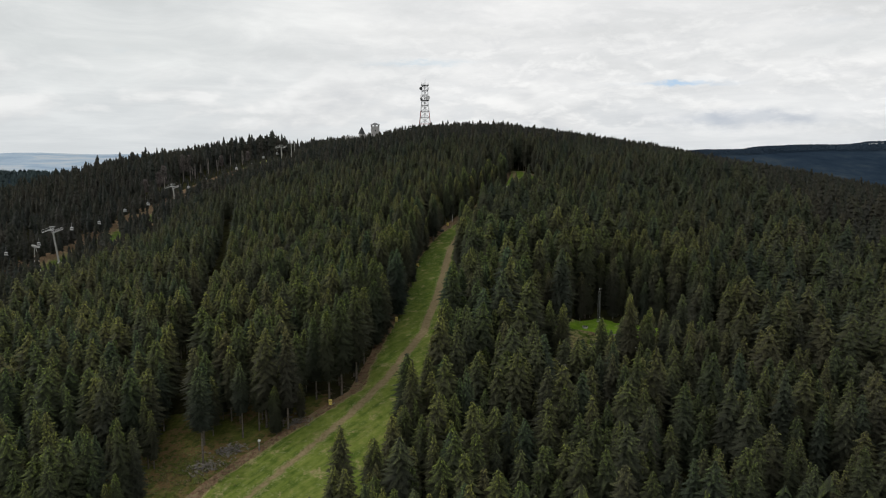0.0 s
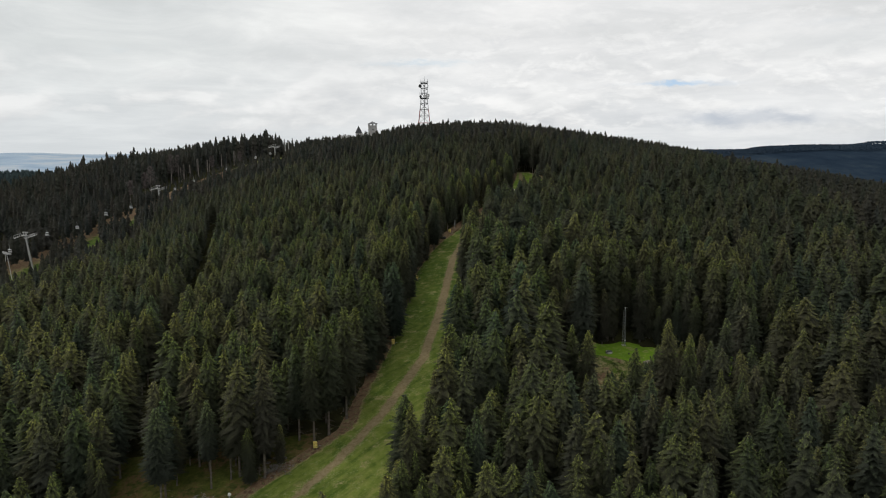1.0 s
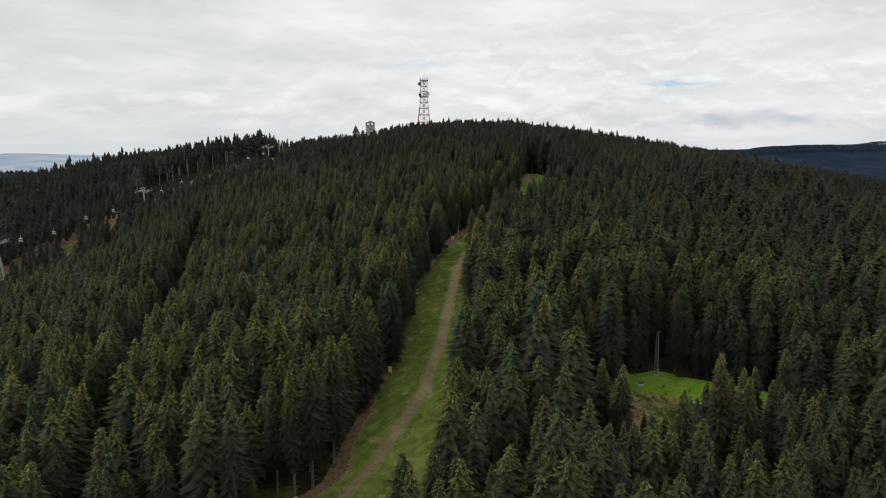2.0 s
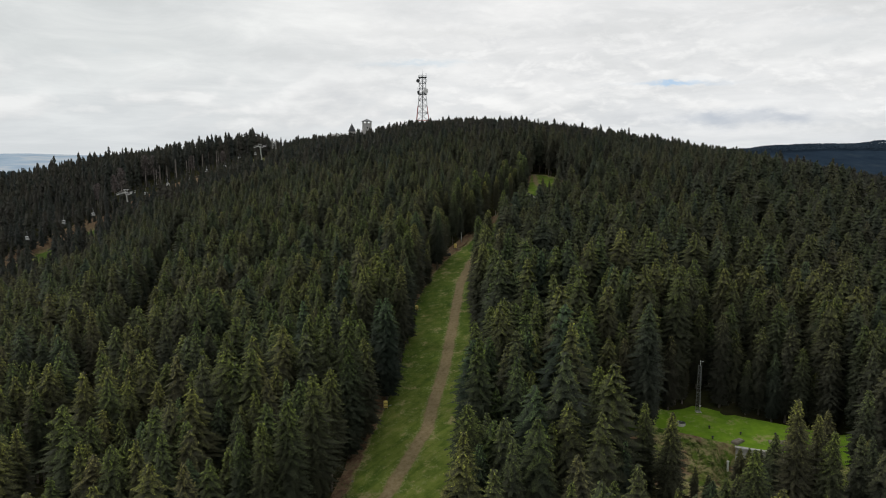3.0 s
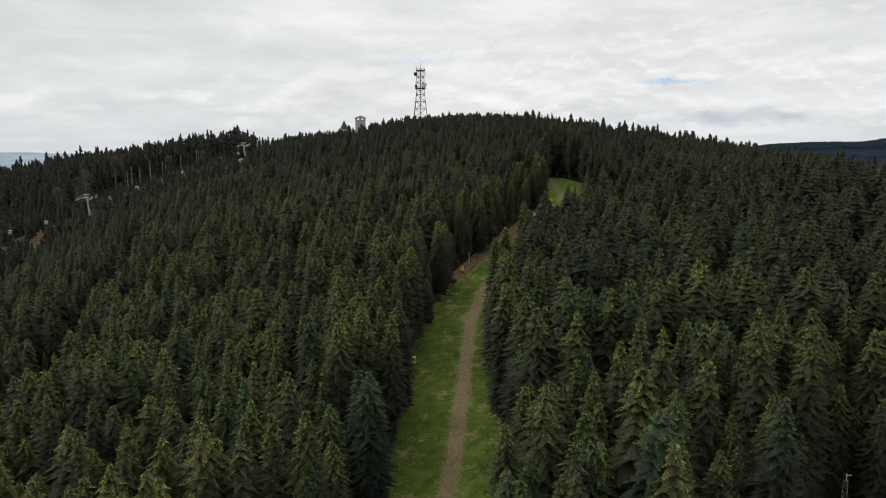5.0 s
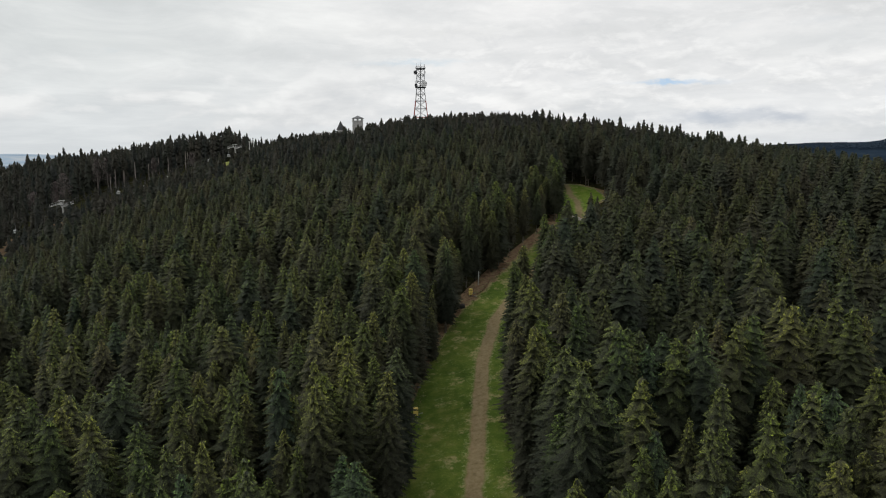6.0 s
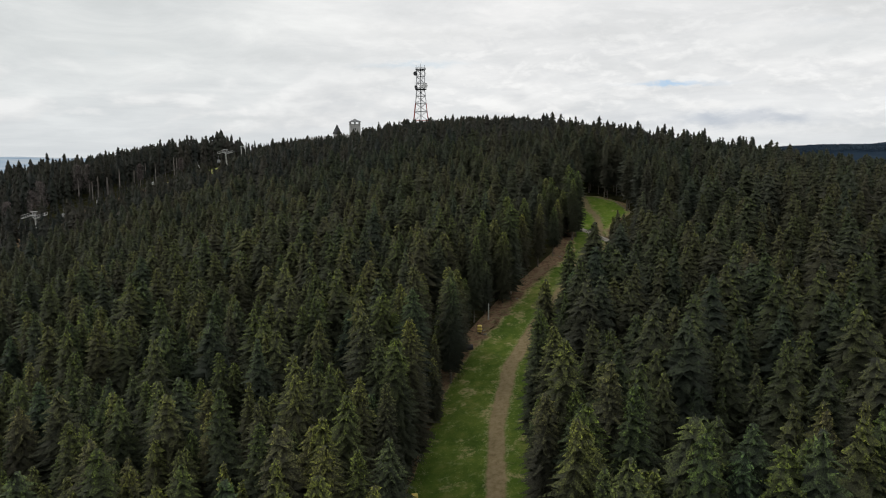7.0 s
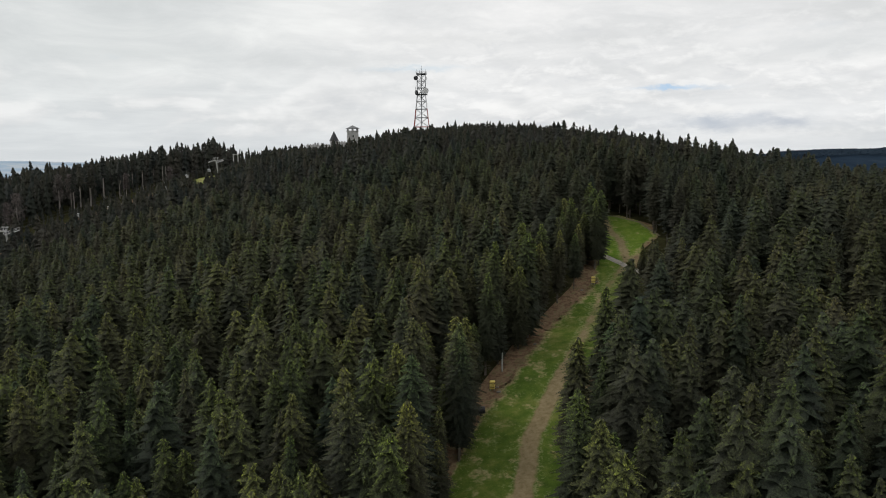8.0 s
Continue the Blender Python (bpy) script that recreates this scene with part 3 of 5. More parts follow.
def make_clearings():
    u, w = np.meshgrid(np.linspace(-16, 16, 65), np.linspace(0, 1, 51))
    v = np.where(w < 0.4, -13 + 13.0 * w / 0.4, (w - 0.4) / 0.6 * (hut_back(u) + 1.5))
    x, y = 39.7 + HC * u + HS * v, 162.2 - HS * u + HC * v
    vv, f = sheet(x, y, ground, 0.05)
    # rough bank in front, mown top behind
    rim = np.where(v < 0.4, 0.40, np.clip(0.5 - (u + 12.5) / 2.5, 0, 0.6))
    cut = (f.reshape(-1, 4) >= 0).all(1)
    mid_u, mid_v = u.ravel()[f].mean(1), v.ravel()[f].mean(1)
    cut &= ~((mid_u > 0.0) & (mid_u < 12.0) & (mid_v > -0.1) & (mid_v < 6.4))
    tagged(new("clearing_grass", mesh_of("clearing_grass", vv, f[cut], [GRASS], {"rim": rim.ravel(), "track": rim.ravel() * 0, "lush": np.clip(v / 0.5, 0, 1).ravel()}, True)), "bright mown grass and rough bank round the buried reservoir", "meadow", kind="structure")
    yy = np.arange(232.0, 622.0, 3.0)
    u = np.linspace(-26, 12, 17)
    x, y = lift_x(yy)[:, None] + u, np.repeat(yy[:, None], 17, 1)
    vv, f = sheet(x, y, ground, 0.1)
    rim = np.clip(np.abs(np.repeat(u[None], len(yy), 0)) / 9.0 - 0.35, 0, 1)
    tagged(new("lift_line_grass", mesh_of("lift_line_grass", vv, f, [GRASS], {"rim": (rim * np.clip((550 - y) / 15, 0.25, 1)).ravel(), "track": rim.ravel() * 0, "worn": np.clip((y - 540) / 20, 0, 1).ravel()}, True)), "rough grass strip cut through the forest below a chairlift", "meadow", kind="structure")
    x, y = np.meshgrid(np.linspace(-72, -24, 72), np.linspace(112, 150, 57))
    vv, f = sheet(x, y, ground, 0.05)
    tagged(new("heath_patch", mesh_of("heath_patch", vv, f, [heathland()], None, True)), "brown heath and dry grass beside the ski slope", "heath", kind="structure")
    # gravel path that crosses the top of the slope
    c = np.linspace(0, 1, 30)
    px = 24.8 + 9.5 * c
    py = 313.5 - 15.0 * c + 1.0 * np.sin(c * 6)
    w = np.linspace(-0.8, 0.8, 5)
    vv, f = sheet(px[:, None] + w * 0.6, py[:, None] + w * 0.8, ground, 0.16)
    tagged(new("path", mesh_of("path", vv, f, [GRAVEL], None, True)), "pale gravel path crossing the grass", "path", kind="structure")


make_clearings()


def make_upper_path():
    """Pale trodden path along the top of the upper meadow."""
    c = np.linspace(0, 3, 46)
    px, py = np.interp(c, [0, 1, 2, 3], [31.5, 36.0, 40.0, 41.6]), np.interp(c, [0, 1, 2, 3], [337.2, 336.0, 330.5, 321.0]) + 0.3 * np.sin(c * 4)
    dx, dy = np.gradient(px), np.gradient(py)
    k = np.hypot(dx, dy)
    w = np.linspace(-0.32, 0.32, 4)
    vv, f = sheet(px[:, None] - w * (dy / k)[:, None], py[:, None] + w * (dx / k)[:, None], ground, 0.15)
    tagged(new("path", mesh_of("path", vv, f, [TRODDEN], None, True)), "pale trodden path along the top of the meadow", "path", kind="structure")


make_upper_path()

# ---------------------------------------------------------------- spruces
def spruce(seed, h, layers, teeth, tufts, bare, width, fuzz=1.0, rise=0.34, cone=1.0):
    """Crown of a spruce, blunt at the top and full below: many thin ragged layers of boughs that thin out to loose
    needles at the rim, with upright shoots between. Gives vertices, triangles, how light (youth and painted shade) and
    how loose the needles are."""
    rng = np.random.default_rng(seed)
    D = h * (0.985 - bare)
    lean = rng.normal(0, 0.010, 2)
    shape, kink = cone * rng.uniform(0.24, 0.36), rng.uniform(0, 6.28, 3)
    V, T, S, E, c = [], [], [], [], 0

    def radius(d, a):
        """Reach of the boughs d below the tip, uneven round the stem."""
        q = d / D
        r = width * (1 - np.exp(-d / (shape * h))) * (1 - 0.45 * np.clip((q - 0.72) / 0.28, 0, 1) ** 1.5) + 0.014 * h
        return r * (1 + 0.12 * np.sin(a + kink[0]) + 0.10 * np.sin(2 * a + kink[1] + 9 * q) + 0.08 * np.sin(19 * q + kink[2] + a))

    # young growth plus painted light: bright crown top, shaded lower boughs
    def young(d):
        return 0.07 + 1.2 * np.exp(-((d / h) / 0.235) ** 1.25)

    gap = D / layers
    for i in range(layers):
        d0 = D * ((i + 0.7) / layers) ** 1.15
        r0 = width * (1 - math.exp(-d0 / (shape * h)))
        n = max(4, int(round(teeth * (0.42 + 0.58 * r0 / width))))
        a = (np.arange(2 * n) + rng.uniform(-0.38, 0.38, 2 * n)) * math.pi / n + rng.uniform(0, 6.28)
        tip = np.arange(2 * n) % 2 == 0
        d = d0 + rng.uniform(-0.45, 0.45, 2 * n) * gap
        r = radius(np.clip(d, 0.02 * h, D), a) * np.where(tip, rng.uniform(0.94, 1.32, 2 * n), rng.uniform(0.42, 0.62, 2 * n)) * rng.uniform(0.88, 1.1)
        z = h * 0.985 - d + np.where(tip, -0.05 * r, 0.16 * r)
        ring = np.stack([np.cos(a) * r, np.sin(a) * r, z], 1)
        top = min(h * 0.99, h * 0.985 - d0 + rise * r0 + 0.8 * gap)
        V.append(np.concatenate([ring, [[0, 0, top]]]) + np.append(lean * (h - d0), 0))
        k = np.arange(2 * n)
        T.append(np.stack([k, (k + 1) % (2 * n), np.full(2 * n, 2 * n)], 1) + c)
        # rims light, inner ends dark: shade between the layers put into the colour
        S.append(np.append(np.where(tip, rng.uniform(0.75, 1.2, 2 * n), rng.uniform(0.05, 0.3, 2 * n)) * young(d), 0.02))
        E.append(fuzz * np.append(np.where(tip, 1.0, 0.4), 0.0))
        c += 2 * n + 1
    if tufts:
        # small shoots that stand up from the boughs
        q = rng.uniform(0.0, 1.0, tufts) ** 1.25
        d, a = 0.015 * h + q * (D - 0.03 * h), rng.uniform(0, 6.283, tufts)
        r1 = radius(d, a) * rng.uniform(0.55, 1.12, tufts)
        el = 0.85 - 0.75 * np.minimum(q * 2.2, 1) + rng.normal(0, 0.3, tufts)
        yaw = a + rng.normal(0, 0.5, tufts)
        L = 0.030 * h * rng.uniform(0.6, 1.35, tufts)
        w = L * rng.uniform(0.14, 0.24, tufts)
        out = np.stack([np.cos(yaw) * np.cos(el), np.sin(yaw) * np.cos(el), np.sin(el)], 1)
        side = np.stack([-np.sin(yaw), np.cos(yaw), rng.normal(0, 0.5, tufts)], 1)
        end = np.stack([np.cos(a) * r1, np.sin(a) * r1, h * 0.985 - d + 0.01 * h], 1) + np.outer(h - d, [*lean, 0])
        foot = end - out * L[:, None]
        V.append(np.stack([foot - side * w[:, None], foot + side * w[:, None], end], 1).reshape(-1, 3))
        T.append(c + 3 * np.arange(tufts)[:, None] + np.array([0, 1, 2]))
        tip_amount = young(d) * rng.uniform(0.5, 1.2, tufts)
        S.append(np.stack([0.4 * tip_amount, 0.4 * tip_amount, tip_amount], 1).ravel())
        E.append(np.zeros(3 * tufts))
        c += 3 * tufts
    # leader with a few upright shoots
    r = 0.0055 * h
    spike = [[r, 0, h * 0.93], [-r, r, h * 0.93], [-r, -r, h * 0.93], [0, 0, h]]
    V.append(np.array(spike) + np.append(lean * h, 0))
    T.append(c + np.array([[0, 1, 3], [1, 2, 3], [2, 0, 3]]))
    S.append(np.array([0.7, 0.7, 0.7, 1.1]))
    E.append(np.zeros(4))
    return np.concatenate(V), np.concatenate(T), np.concatenate(S), np.concatenate(E)


def far_spruce(seed, h, tiers, points, width):
    return spruce(seed, h, tiers, points, 0, 0.10, width, 0.7, 0.9, 1.9)


def trunk_mesh(h, bare, sides=6):
    r = 0.011 * h
    rings = [(0, 1.35), (0.03, 1.0), (bare, 0.85), (0.62, 0.3)]
    ang = np.arange(sides) * 6.283 / sides
    v = np.concatenate([np.stack([np.cos(ang) * r * k, np.sin(ang) * r * k, np.full(sides, h * z - (0.4 if z == 0 else 0))], 1) for z, k in rings])
    f = []
    for i in range(len(rings) - 1):
        for j in range(sides):
            k = (j + 1) % sides
            f += [[i * sides + j, i * sides + k, (i + 1) * sides + k], [i * sides + j, (i + 1) * sides + k, (i + 1) * sides + j]]
    # dead twigs on the bare stem
    rng = np.random.default_rng(int(h * 100))
    for t in range(10):
        a, z, L = rng.uniform(0, 6.28), h * rng.uniform(0.06, max(0.12, bare)), rng.uniform(0.05, 0.10) * h
        d = np.array([math.cos(a), math.sin(a), -0.25])
        i = len(v)
        v = np.concatenate([v, [[0, 0, z - 0.03], [0, 0, z + 0.03], d * L + [0, 0, z]]])
        f.append([i, i + 1, i + 2])
    return v, np.array(f)


def before_hut(x, y):
    return (x > 19) & (x < 56) & (y > 120) & (y < 164)


FRONT_TREES = [(37.7, 141.1, 18.6), (30.6, 136.3, 16.6), (22.7, 148.7, 15.4), (24.6, 145.5, 15.8), (47.4, 152.5, 12.5), (18.2, 154.6, 17.5), (43.5, 147.5, 13.0), (50.5, 150.0, 14.5), (40.5, 139.0, 16.0), (36.8, 144.5, 12.5), (42.8, 151.0, 11.0)]


def stand_height(x, y):
    """Height of the stand: older trees low on the slope and along the lift, younger ones towards the top."""
    h = 14.6 + 1.2 * np.sin(x / 23.0 + 0.7) * np.cos(y / 31.0)
    h = h + 2.5 * bump(x, y, 12, 150, 16, 22) + 2.0 * bump(x, y, -30, 165, 30, 30) + 4.5 * bump(x, y, -144, 610, 10, 16)
    h = h - 1.5 * bump(x, y, 24, 274, 7, 10)
    # young growth below the lift line, uneven old stand above it
    d = x - lift_x(y)
    h = h + np.clip((-8 - d) / 6, 0, 1) * np.clip((y - 280) / 40, 0, 1) * (0.4 + 2.6 * np.sin(x * 0.9 + y * 0.37) * np.sin(y * 0.23 - x * 0.31))
    h = h + (1.2 + 2.4 * np.clip((x + 200) / 40, 0, 1)) * np.clip((-34 - d) / 6, 0, 1) * np.clip((y - 440) / 60, 0, 1)
    young = np.clip((d - 8) / 2, 0, 1) * np.clip((34 - d) / 10, 0, 1) * np.clip((y - 270) / 20, 0, 1) * np.clip((585 - y) / 20, 0, 1)
    h = h - 2.8 * young - 2.0 * np.clip((y - 380) / 60, 0, 1) - 5.5 * bump(x, y, -50, 545, 11, 48)
    # cleared ground with low growth between the lift and the old stand, and round the lookout
    h = np.where((d < -6) & (d > -42) & (y > 440) & (y < 600), 0.36 * h, h)
    h = np.where((x > -90) & (x < -44) & (y > 540) & (y < 592), np.minimum(h, np.maximum(104.6 - ground(x, y), 2.0)), h)
    h = np.where((x > -88) & (x < -52) & (y > 606), np.minimum(h, np.maximum(108.5 - ground(x, y), 2.0)), h)
    h = h - 1.2 * np.clip((y - 330) / 70, 0, 1) * np.clip((x + 45) / 40, 0, 1)
    h = h - 3.0 * np.clip((d - 6) / 3, 0, 1) * np.clip((20 - d) / 6, 0, 1) * np.clip((y - 290) / 10, 0, 1) * np.clip((420 - y) / 20, 0, 1)
    h = np.where((x > -97) & (x < -76) & (y > 500) & (y < 550), np.minimum(h, 5.0), h)
    # low openings towards the lift line
    foot = y + 1.245 * d
    wedge = (d > 4) & (d < 50) & ((np.abs(foot - 326) < 8) | (np.abs(foot - 364) < 5) | (np.abs(foot - 389) < 4))
    h = np.where(wedge, np.minimum(h, 1.5 + 0.22 * d), h)
    # young trees between the slope and the upper meadow
    h = np.where((x > 26) & (x < 44) & (y > 286) & (y < 300), np.minimum(h, 9.6 - 0.30 * (y - 288) + 0.25 * np.clip(x - 38, 0, 9)), h)
    h = np.where((x > 26) & (x < 41) & (y >= 300) & (y < 322), np.minimum(h, 5.6), h)
    h = np.where((x > 16) & (x < 32) & (y > 270) & (y < 290), np.minimum(h, 6.2 + 1.3 * np.clip(x - 22.5 - 0.3 * (y - 276), 0, 9)), h)
    # thicket below the grassy knoll at the top of the lift
    h = np.where((y > 440) & (y < 575) & (x > -111 - 0.32 * (y - 480)) & (x < -99 - 0.25 * (y - 480)), np.minimum(h, 1.6 + 0.15 * np.maximum(d, 0)), h)
    # low growth in front of the reservoir
    low = 57.0 + np.clip(160 - y, 0, 99) * np.where((x > 0.165 * y) & (x < 0.235 * y), 0.28, 0.55) - ground(x, y)
    h = h + 1.2 * np.clip((y - 330) / 20, 0, 1) * np.clip((x + 110) / 30, 0, 1) * (1 - bump(x, y, -50, 545, 13, 70))
    return np.where(before_hut(x, y), np.clip(low, 1.0, h), h)


def scatter(x0, x1, y0, y1, step, seed, vary=0.17):
    rng = np.random.default_rng(seed)
    xs, ys = np.meshgrid(np.arange(x0, x1, step), np.arange(y0, y1, step * 0.87))
    xs = xs + (np.arange(xs.shape[0]) % 2)[:, None] * step / 2
    xs = (xs + rng.uniform(-0.42, 0.42, xs.shape) * step).ravel()
    ys = (ys + rng.uniform(-0.42, 0.42, ys.shape) * step).ravel()
    size = np.clip(rng.normal(1.03, vary, xs.size), 0.45, 1.32)
    return xs, ys, size, rng


def tip_tone(x, y):
    """Factor on the light tip colour: lower up the hill, round the lift and to the right."""
    v = 1 - 0.55 * np.clip((y - 235) / 110, 0, 1)
    v = v * (1.02 - 0.15 * np.clip((y - 185) / 30, 0, 1))
    v = v * np.where((x < np.interp(y, RIDE_Y, RIDE_X)) & (y > 190), 0.86, 1.0) * (1 - 0.34 * np.clip((x - 30) / 38, 0, 1)) * (1 - 0.22 * np.clip((x - 4) / 12, 0, 1) * np.clip((158 - y) / 30, 0, 1))
    v = v * (1 - (0.38 - 0.20 * np.clip((x - 26) / 14, 0, 1)) * np.clip((x - 6) / 6, 0, 1) * np.clip((y - 195) / 15, 0, 1))
    d = x - lift_x(y)
    return v * (1 - 0.6 * np.clip((d + 70) / 20, 0, 1) * np.clip((45 - d) / 22, 0, 1) * np.clip((y - 240) / 40, 0, 1))


def plant(name, kinds, x, y, size, rng, label, trunks=None, leaf=None, tip_amount=1.0, stem=None):
    """Joins many trees into one mesh. kinds: crowns of about 15 m; size: their factors."""
    z, own = ground(x, y), rng.uniform(0, 1, len(x))
    pick, turn = rng.integers(0, len(kinds), len(x)), rng.uniform(0, 6.28, len(x))
    slim = rng.uniform(0.86, 1.16, len(x))
    V, T, S, C, E, c = [], [], [], [], [], 0
    for k, (v, t, s, e) in enumerate(kinds):
        w = np.where(pick == k)[0]
        if not len(w):
            continue
        co, si = np.cos(turn[w])[:, None] * slim[w][:, None], np.sin(turn[w])[:, None] * slim[w][:, None]
        X = (v[None, :, 0] * co - v[None, :, 1] * si) * size[w][:, None] + x[w][:, None]
        Y = (v[None, :, 0] * si + v[None, :, 1] * co) * size[w][:, None] + y[w][:, None]
        Z = v[None, :, 2] * size[w][:, None] + z[w][:, None] - 0.2
        V.append(np.stack([X, Y, Z], -1).reshape(-1, 3))
        T.append((t[None] + (np.arange(len(w)) * len(v))[:, None, None] + c).reshape(-1, 3))
        S.append((s[None] * (tip_amount * tip_tone(x[w], y[w]))[:, None]).ravel())
        C.append(np.repeat(own[w], len(v)))
        E.append(np.tile(e, len(w)))
        c += len(w) * len(v)
    me = mesh_of(name, np.concatenate(V), np.concatenate(T), [leaf or NEEDLES], {"shoot_light": np.concatenate(S), "tint": np.concatenate(C), "loose": np.concatenate(E)}, True)
    ob = tagged(new(name, me), label, "forest", kind="stuff")
    if trunks is not None:
        v, t = trunks
        X = v[None] * size[:, None, None] + np.stack([x, y, z], -1)[:, None]
        T = (t[None] + (np.arange(len(x)) * len(v))[:, None, None]).reshape(-1, 3)
        stems = new("trunks", mesh_of("trunks", X.reshape(-1, 3), T, [stem or BARK]))
        stems.parent = ob
        tagged(stems, "bare grey-brown spruce stems", kind="stuff")
    return len(x)


def edge_distance(x, y):
    return np.minimum(np.abs(slope_left(y) - x), np.abs(slope_right(y) - x))


def ragged(x, y, rng):
    """The old stand beyond the lift is of very uneven height."""
    return np.where(x < lift_x(y), np.where(x < lift_x(y) - 36, rng.uniform(0.80, 1.08, len(x)), rng.uniform(0.70, 1.10, len(x))), 1.0)


def crest(x, y, size):
    """Wind keeps the trees on the upper hill down to an even height."""
    return np.where((y > 325) & (x > -60), np.minimum(size, (12.7 + 4.2 * np.mod(np.abs(np.sin(x * 12.9 + y * 78.2)) * 437.5, 1.0)) / 15.0), size)


def detail(x, y):
    """How far off a tree is at its nearest: the middle of the lower hillside is passed closest."""
    return np.maximum(np.abs(x + 3) * 1.6, y - 165)


def make_forest():
    x, y, size, rng = scatter(-125, 115, 62, 365, 3.35, 11, 0.21)
    size = np.where(y > 290, np.clip(size, 0.8, 1.1), size)
    keep = wooded(x, y) & (y > 90) & (np.abs(x) < 0.64 * y + 12)
    # small gaps in the canopy
    keep &= (rng.uniform(0, 1, len(x)) + 0.30 * np.sin(x * 0.31 + 1.3 * np.sin(y * 0.17)) * np.sin(y * 0.27 + x * 0.11)) > 0.13
    x, y, size = x[keep], y[keep], size[keep]
    tall = stand_height(x, y)
    size = crest(x, y, np.where(before_hut(x, y), np.minimum(size, 1.0), size) * tall / 15.0)
    keep = (tall > 6.0) & np.all([np.hypot(x - px, y - py) > 3.4 for px, py, _ in FRONT_TREES], axis=0)
    x, y, size = x[keep], y[keep], size[keep]
    # trees that line the slope stand singly
    lining = (edge_distance(x, y) < 7.5) & (y > 108) & (y < 315)
    lining |= (np.hypot(x - 41, y - 170) < 20) & (y > 160)
    near = ((detail(x, y) < 116) | ((np.abs(x - 38) < 20) & (y > 300))) & ~lining
    rest = ~lining & ~near
    models = []
    for i in range(8):
        bare = (0.08, 0.14, 0.22, 0.05)[i % 4]
        v, t, s, e = spruce(100 + i, 15, 28, 11, 350, bare, (2.2, 1.8, 2.0, 2.4)[i % 4])
        tv, tt = trunk_mesh(15, bare)
        models.append((mesh_of("crown", v, t, [NEEDLES], {"shoot_light": s * 0.95, "tint": s * 0, "loose": e}, True), mesh_of("trunk", tv, tt, [BARK], None, True)))
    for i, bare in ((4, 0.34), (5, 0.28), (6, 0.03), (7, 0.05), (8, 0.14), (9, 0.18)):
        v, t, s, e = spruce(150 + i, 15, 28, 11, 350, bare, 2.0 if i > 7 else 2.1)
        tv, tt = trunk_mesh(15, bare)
        # crowns behind the reservoir get less of the light tip colour
        models.append((mesh_of("crown", v, t, [NEEDLES], {"shoot_light": s * (0.8 if i in (6, 7) else 1.05), "tint": s * 0, "loose": e}, True), mesh_of("trunk", tv, tt, [BARK], None, True)))
    r2 = np.random.default_rng(5)
    for px, py, k in zip(x[lining], y[lining], size[lining]):
        i = int(r2.integers(0, 8)) if edge_distance(px, py) < 7.5 else int(r2.integers(10, 12))
        tree = thing("spruce_tree", Matrix.Translation((px, py, level(px, py) - 0.1)) @ Matrix.Rotation(r2.uniform(0, 6.28), 4, "Z") @ Matrix.Scale(k, 4), *(("dark green spruce tree at the edge of the ski slope", "tree", "spruces along the slope") if edge_distance(px, py) < 7.5 else ("dark green spruce tree behind the reservoir clearing", "tree", "spruces behind the reservoir")))
        for nm, me in zip(("crown", "trunk"), models[i]):
            new(nm, me).parent = tree
    FAMILIES = [("dark green spruce tree with bare lower stem beside the slope", "tree", "single spruces"), ("dark green spruce tree branched to the ground behind the clearing", "tree", "spruces behind the reservoir"), ("tall spruce tree with light tips below the clearing", "tree", "spruces below the reservoir")]
    # single trees with bare stems at the verge, and the dense row behind the reservoir
    own = [(-46.1, 131.9, 19.5, 4), (-40.1, 138.3, 16.0, 4), (-37.2, 140.0, 15.0, 5), (6.6, 190.4, 16.0, 4)]
    own += [(px, py, h, 8 + k % 2) for k, (px, py, h) in enumerate(FRONT_TREES)]
    for k, u in enumerate(np.arange(-10.5, 13.0, 1.9)):
        v = float(hut_back(u)) + 2.4 + (k % 2) * 0.9
        if abs(u + 5.9) < 2.0:
            v += 2.2
        own.append((39.7 + HC * u + HS * v, 162.2 - HS * u + HC * v, (12.5, 9.0, 14.0, 11.0, 15.5)[k % 5], 6 + k % 2))
    for px, py, k, i in own:
        tree = thing("spruce_tree", Matrix.Translation((px, py, level(px, py) - 0.1)) @ Matrix.Rotation(r2.uniform(0, 6.28), 4, "Z") @ Matrix.Scale(k / 15, 4), *FAMILIES[(i - 4) // 2])
        for nm, me in zip(("crown", "trunk"), models[4 + i]):
            new(nm, me).parent = tree
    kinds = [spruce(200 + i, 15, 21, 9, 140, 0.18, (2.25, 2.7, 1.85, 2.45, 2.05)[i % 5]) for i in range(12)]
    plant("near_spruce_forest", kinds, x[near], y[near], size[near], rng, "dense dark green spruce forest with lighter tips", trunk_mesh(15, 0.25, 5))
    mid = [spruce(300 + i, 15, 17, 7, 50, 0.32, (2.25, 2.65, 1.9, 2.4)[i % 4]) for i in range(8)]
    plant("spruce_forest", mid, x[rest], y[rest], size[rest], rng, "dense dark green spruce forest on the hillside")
    x, y, size, rng = scatter(-330, 240, 150, 460, 5.0, 12, 0.13)
    keep = wooded(x, y) & ((x < -125) | (x > 115) | (y > 365)) & (np.abs(x) < 45 + 0.64 * y)
    x, y, size = x[keep], y[keep], size[keep] * stand_height(x[keep], y[keep]) / 15.0
    size = crest(x, y, size * ragged(x, y, rng))
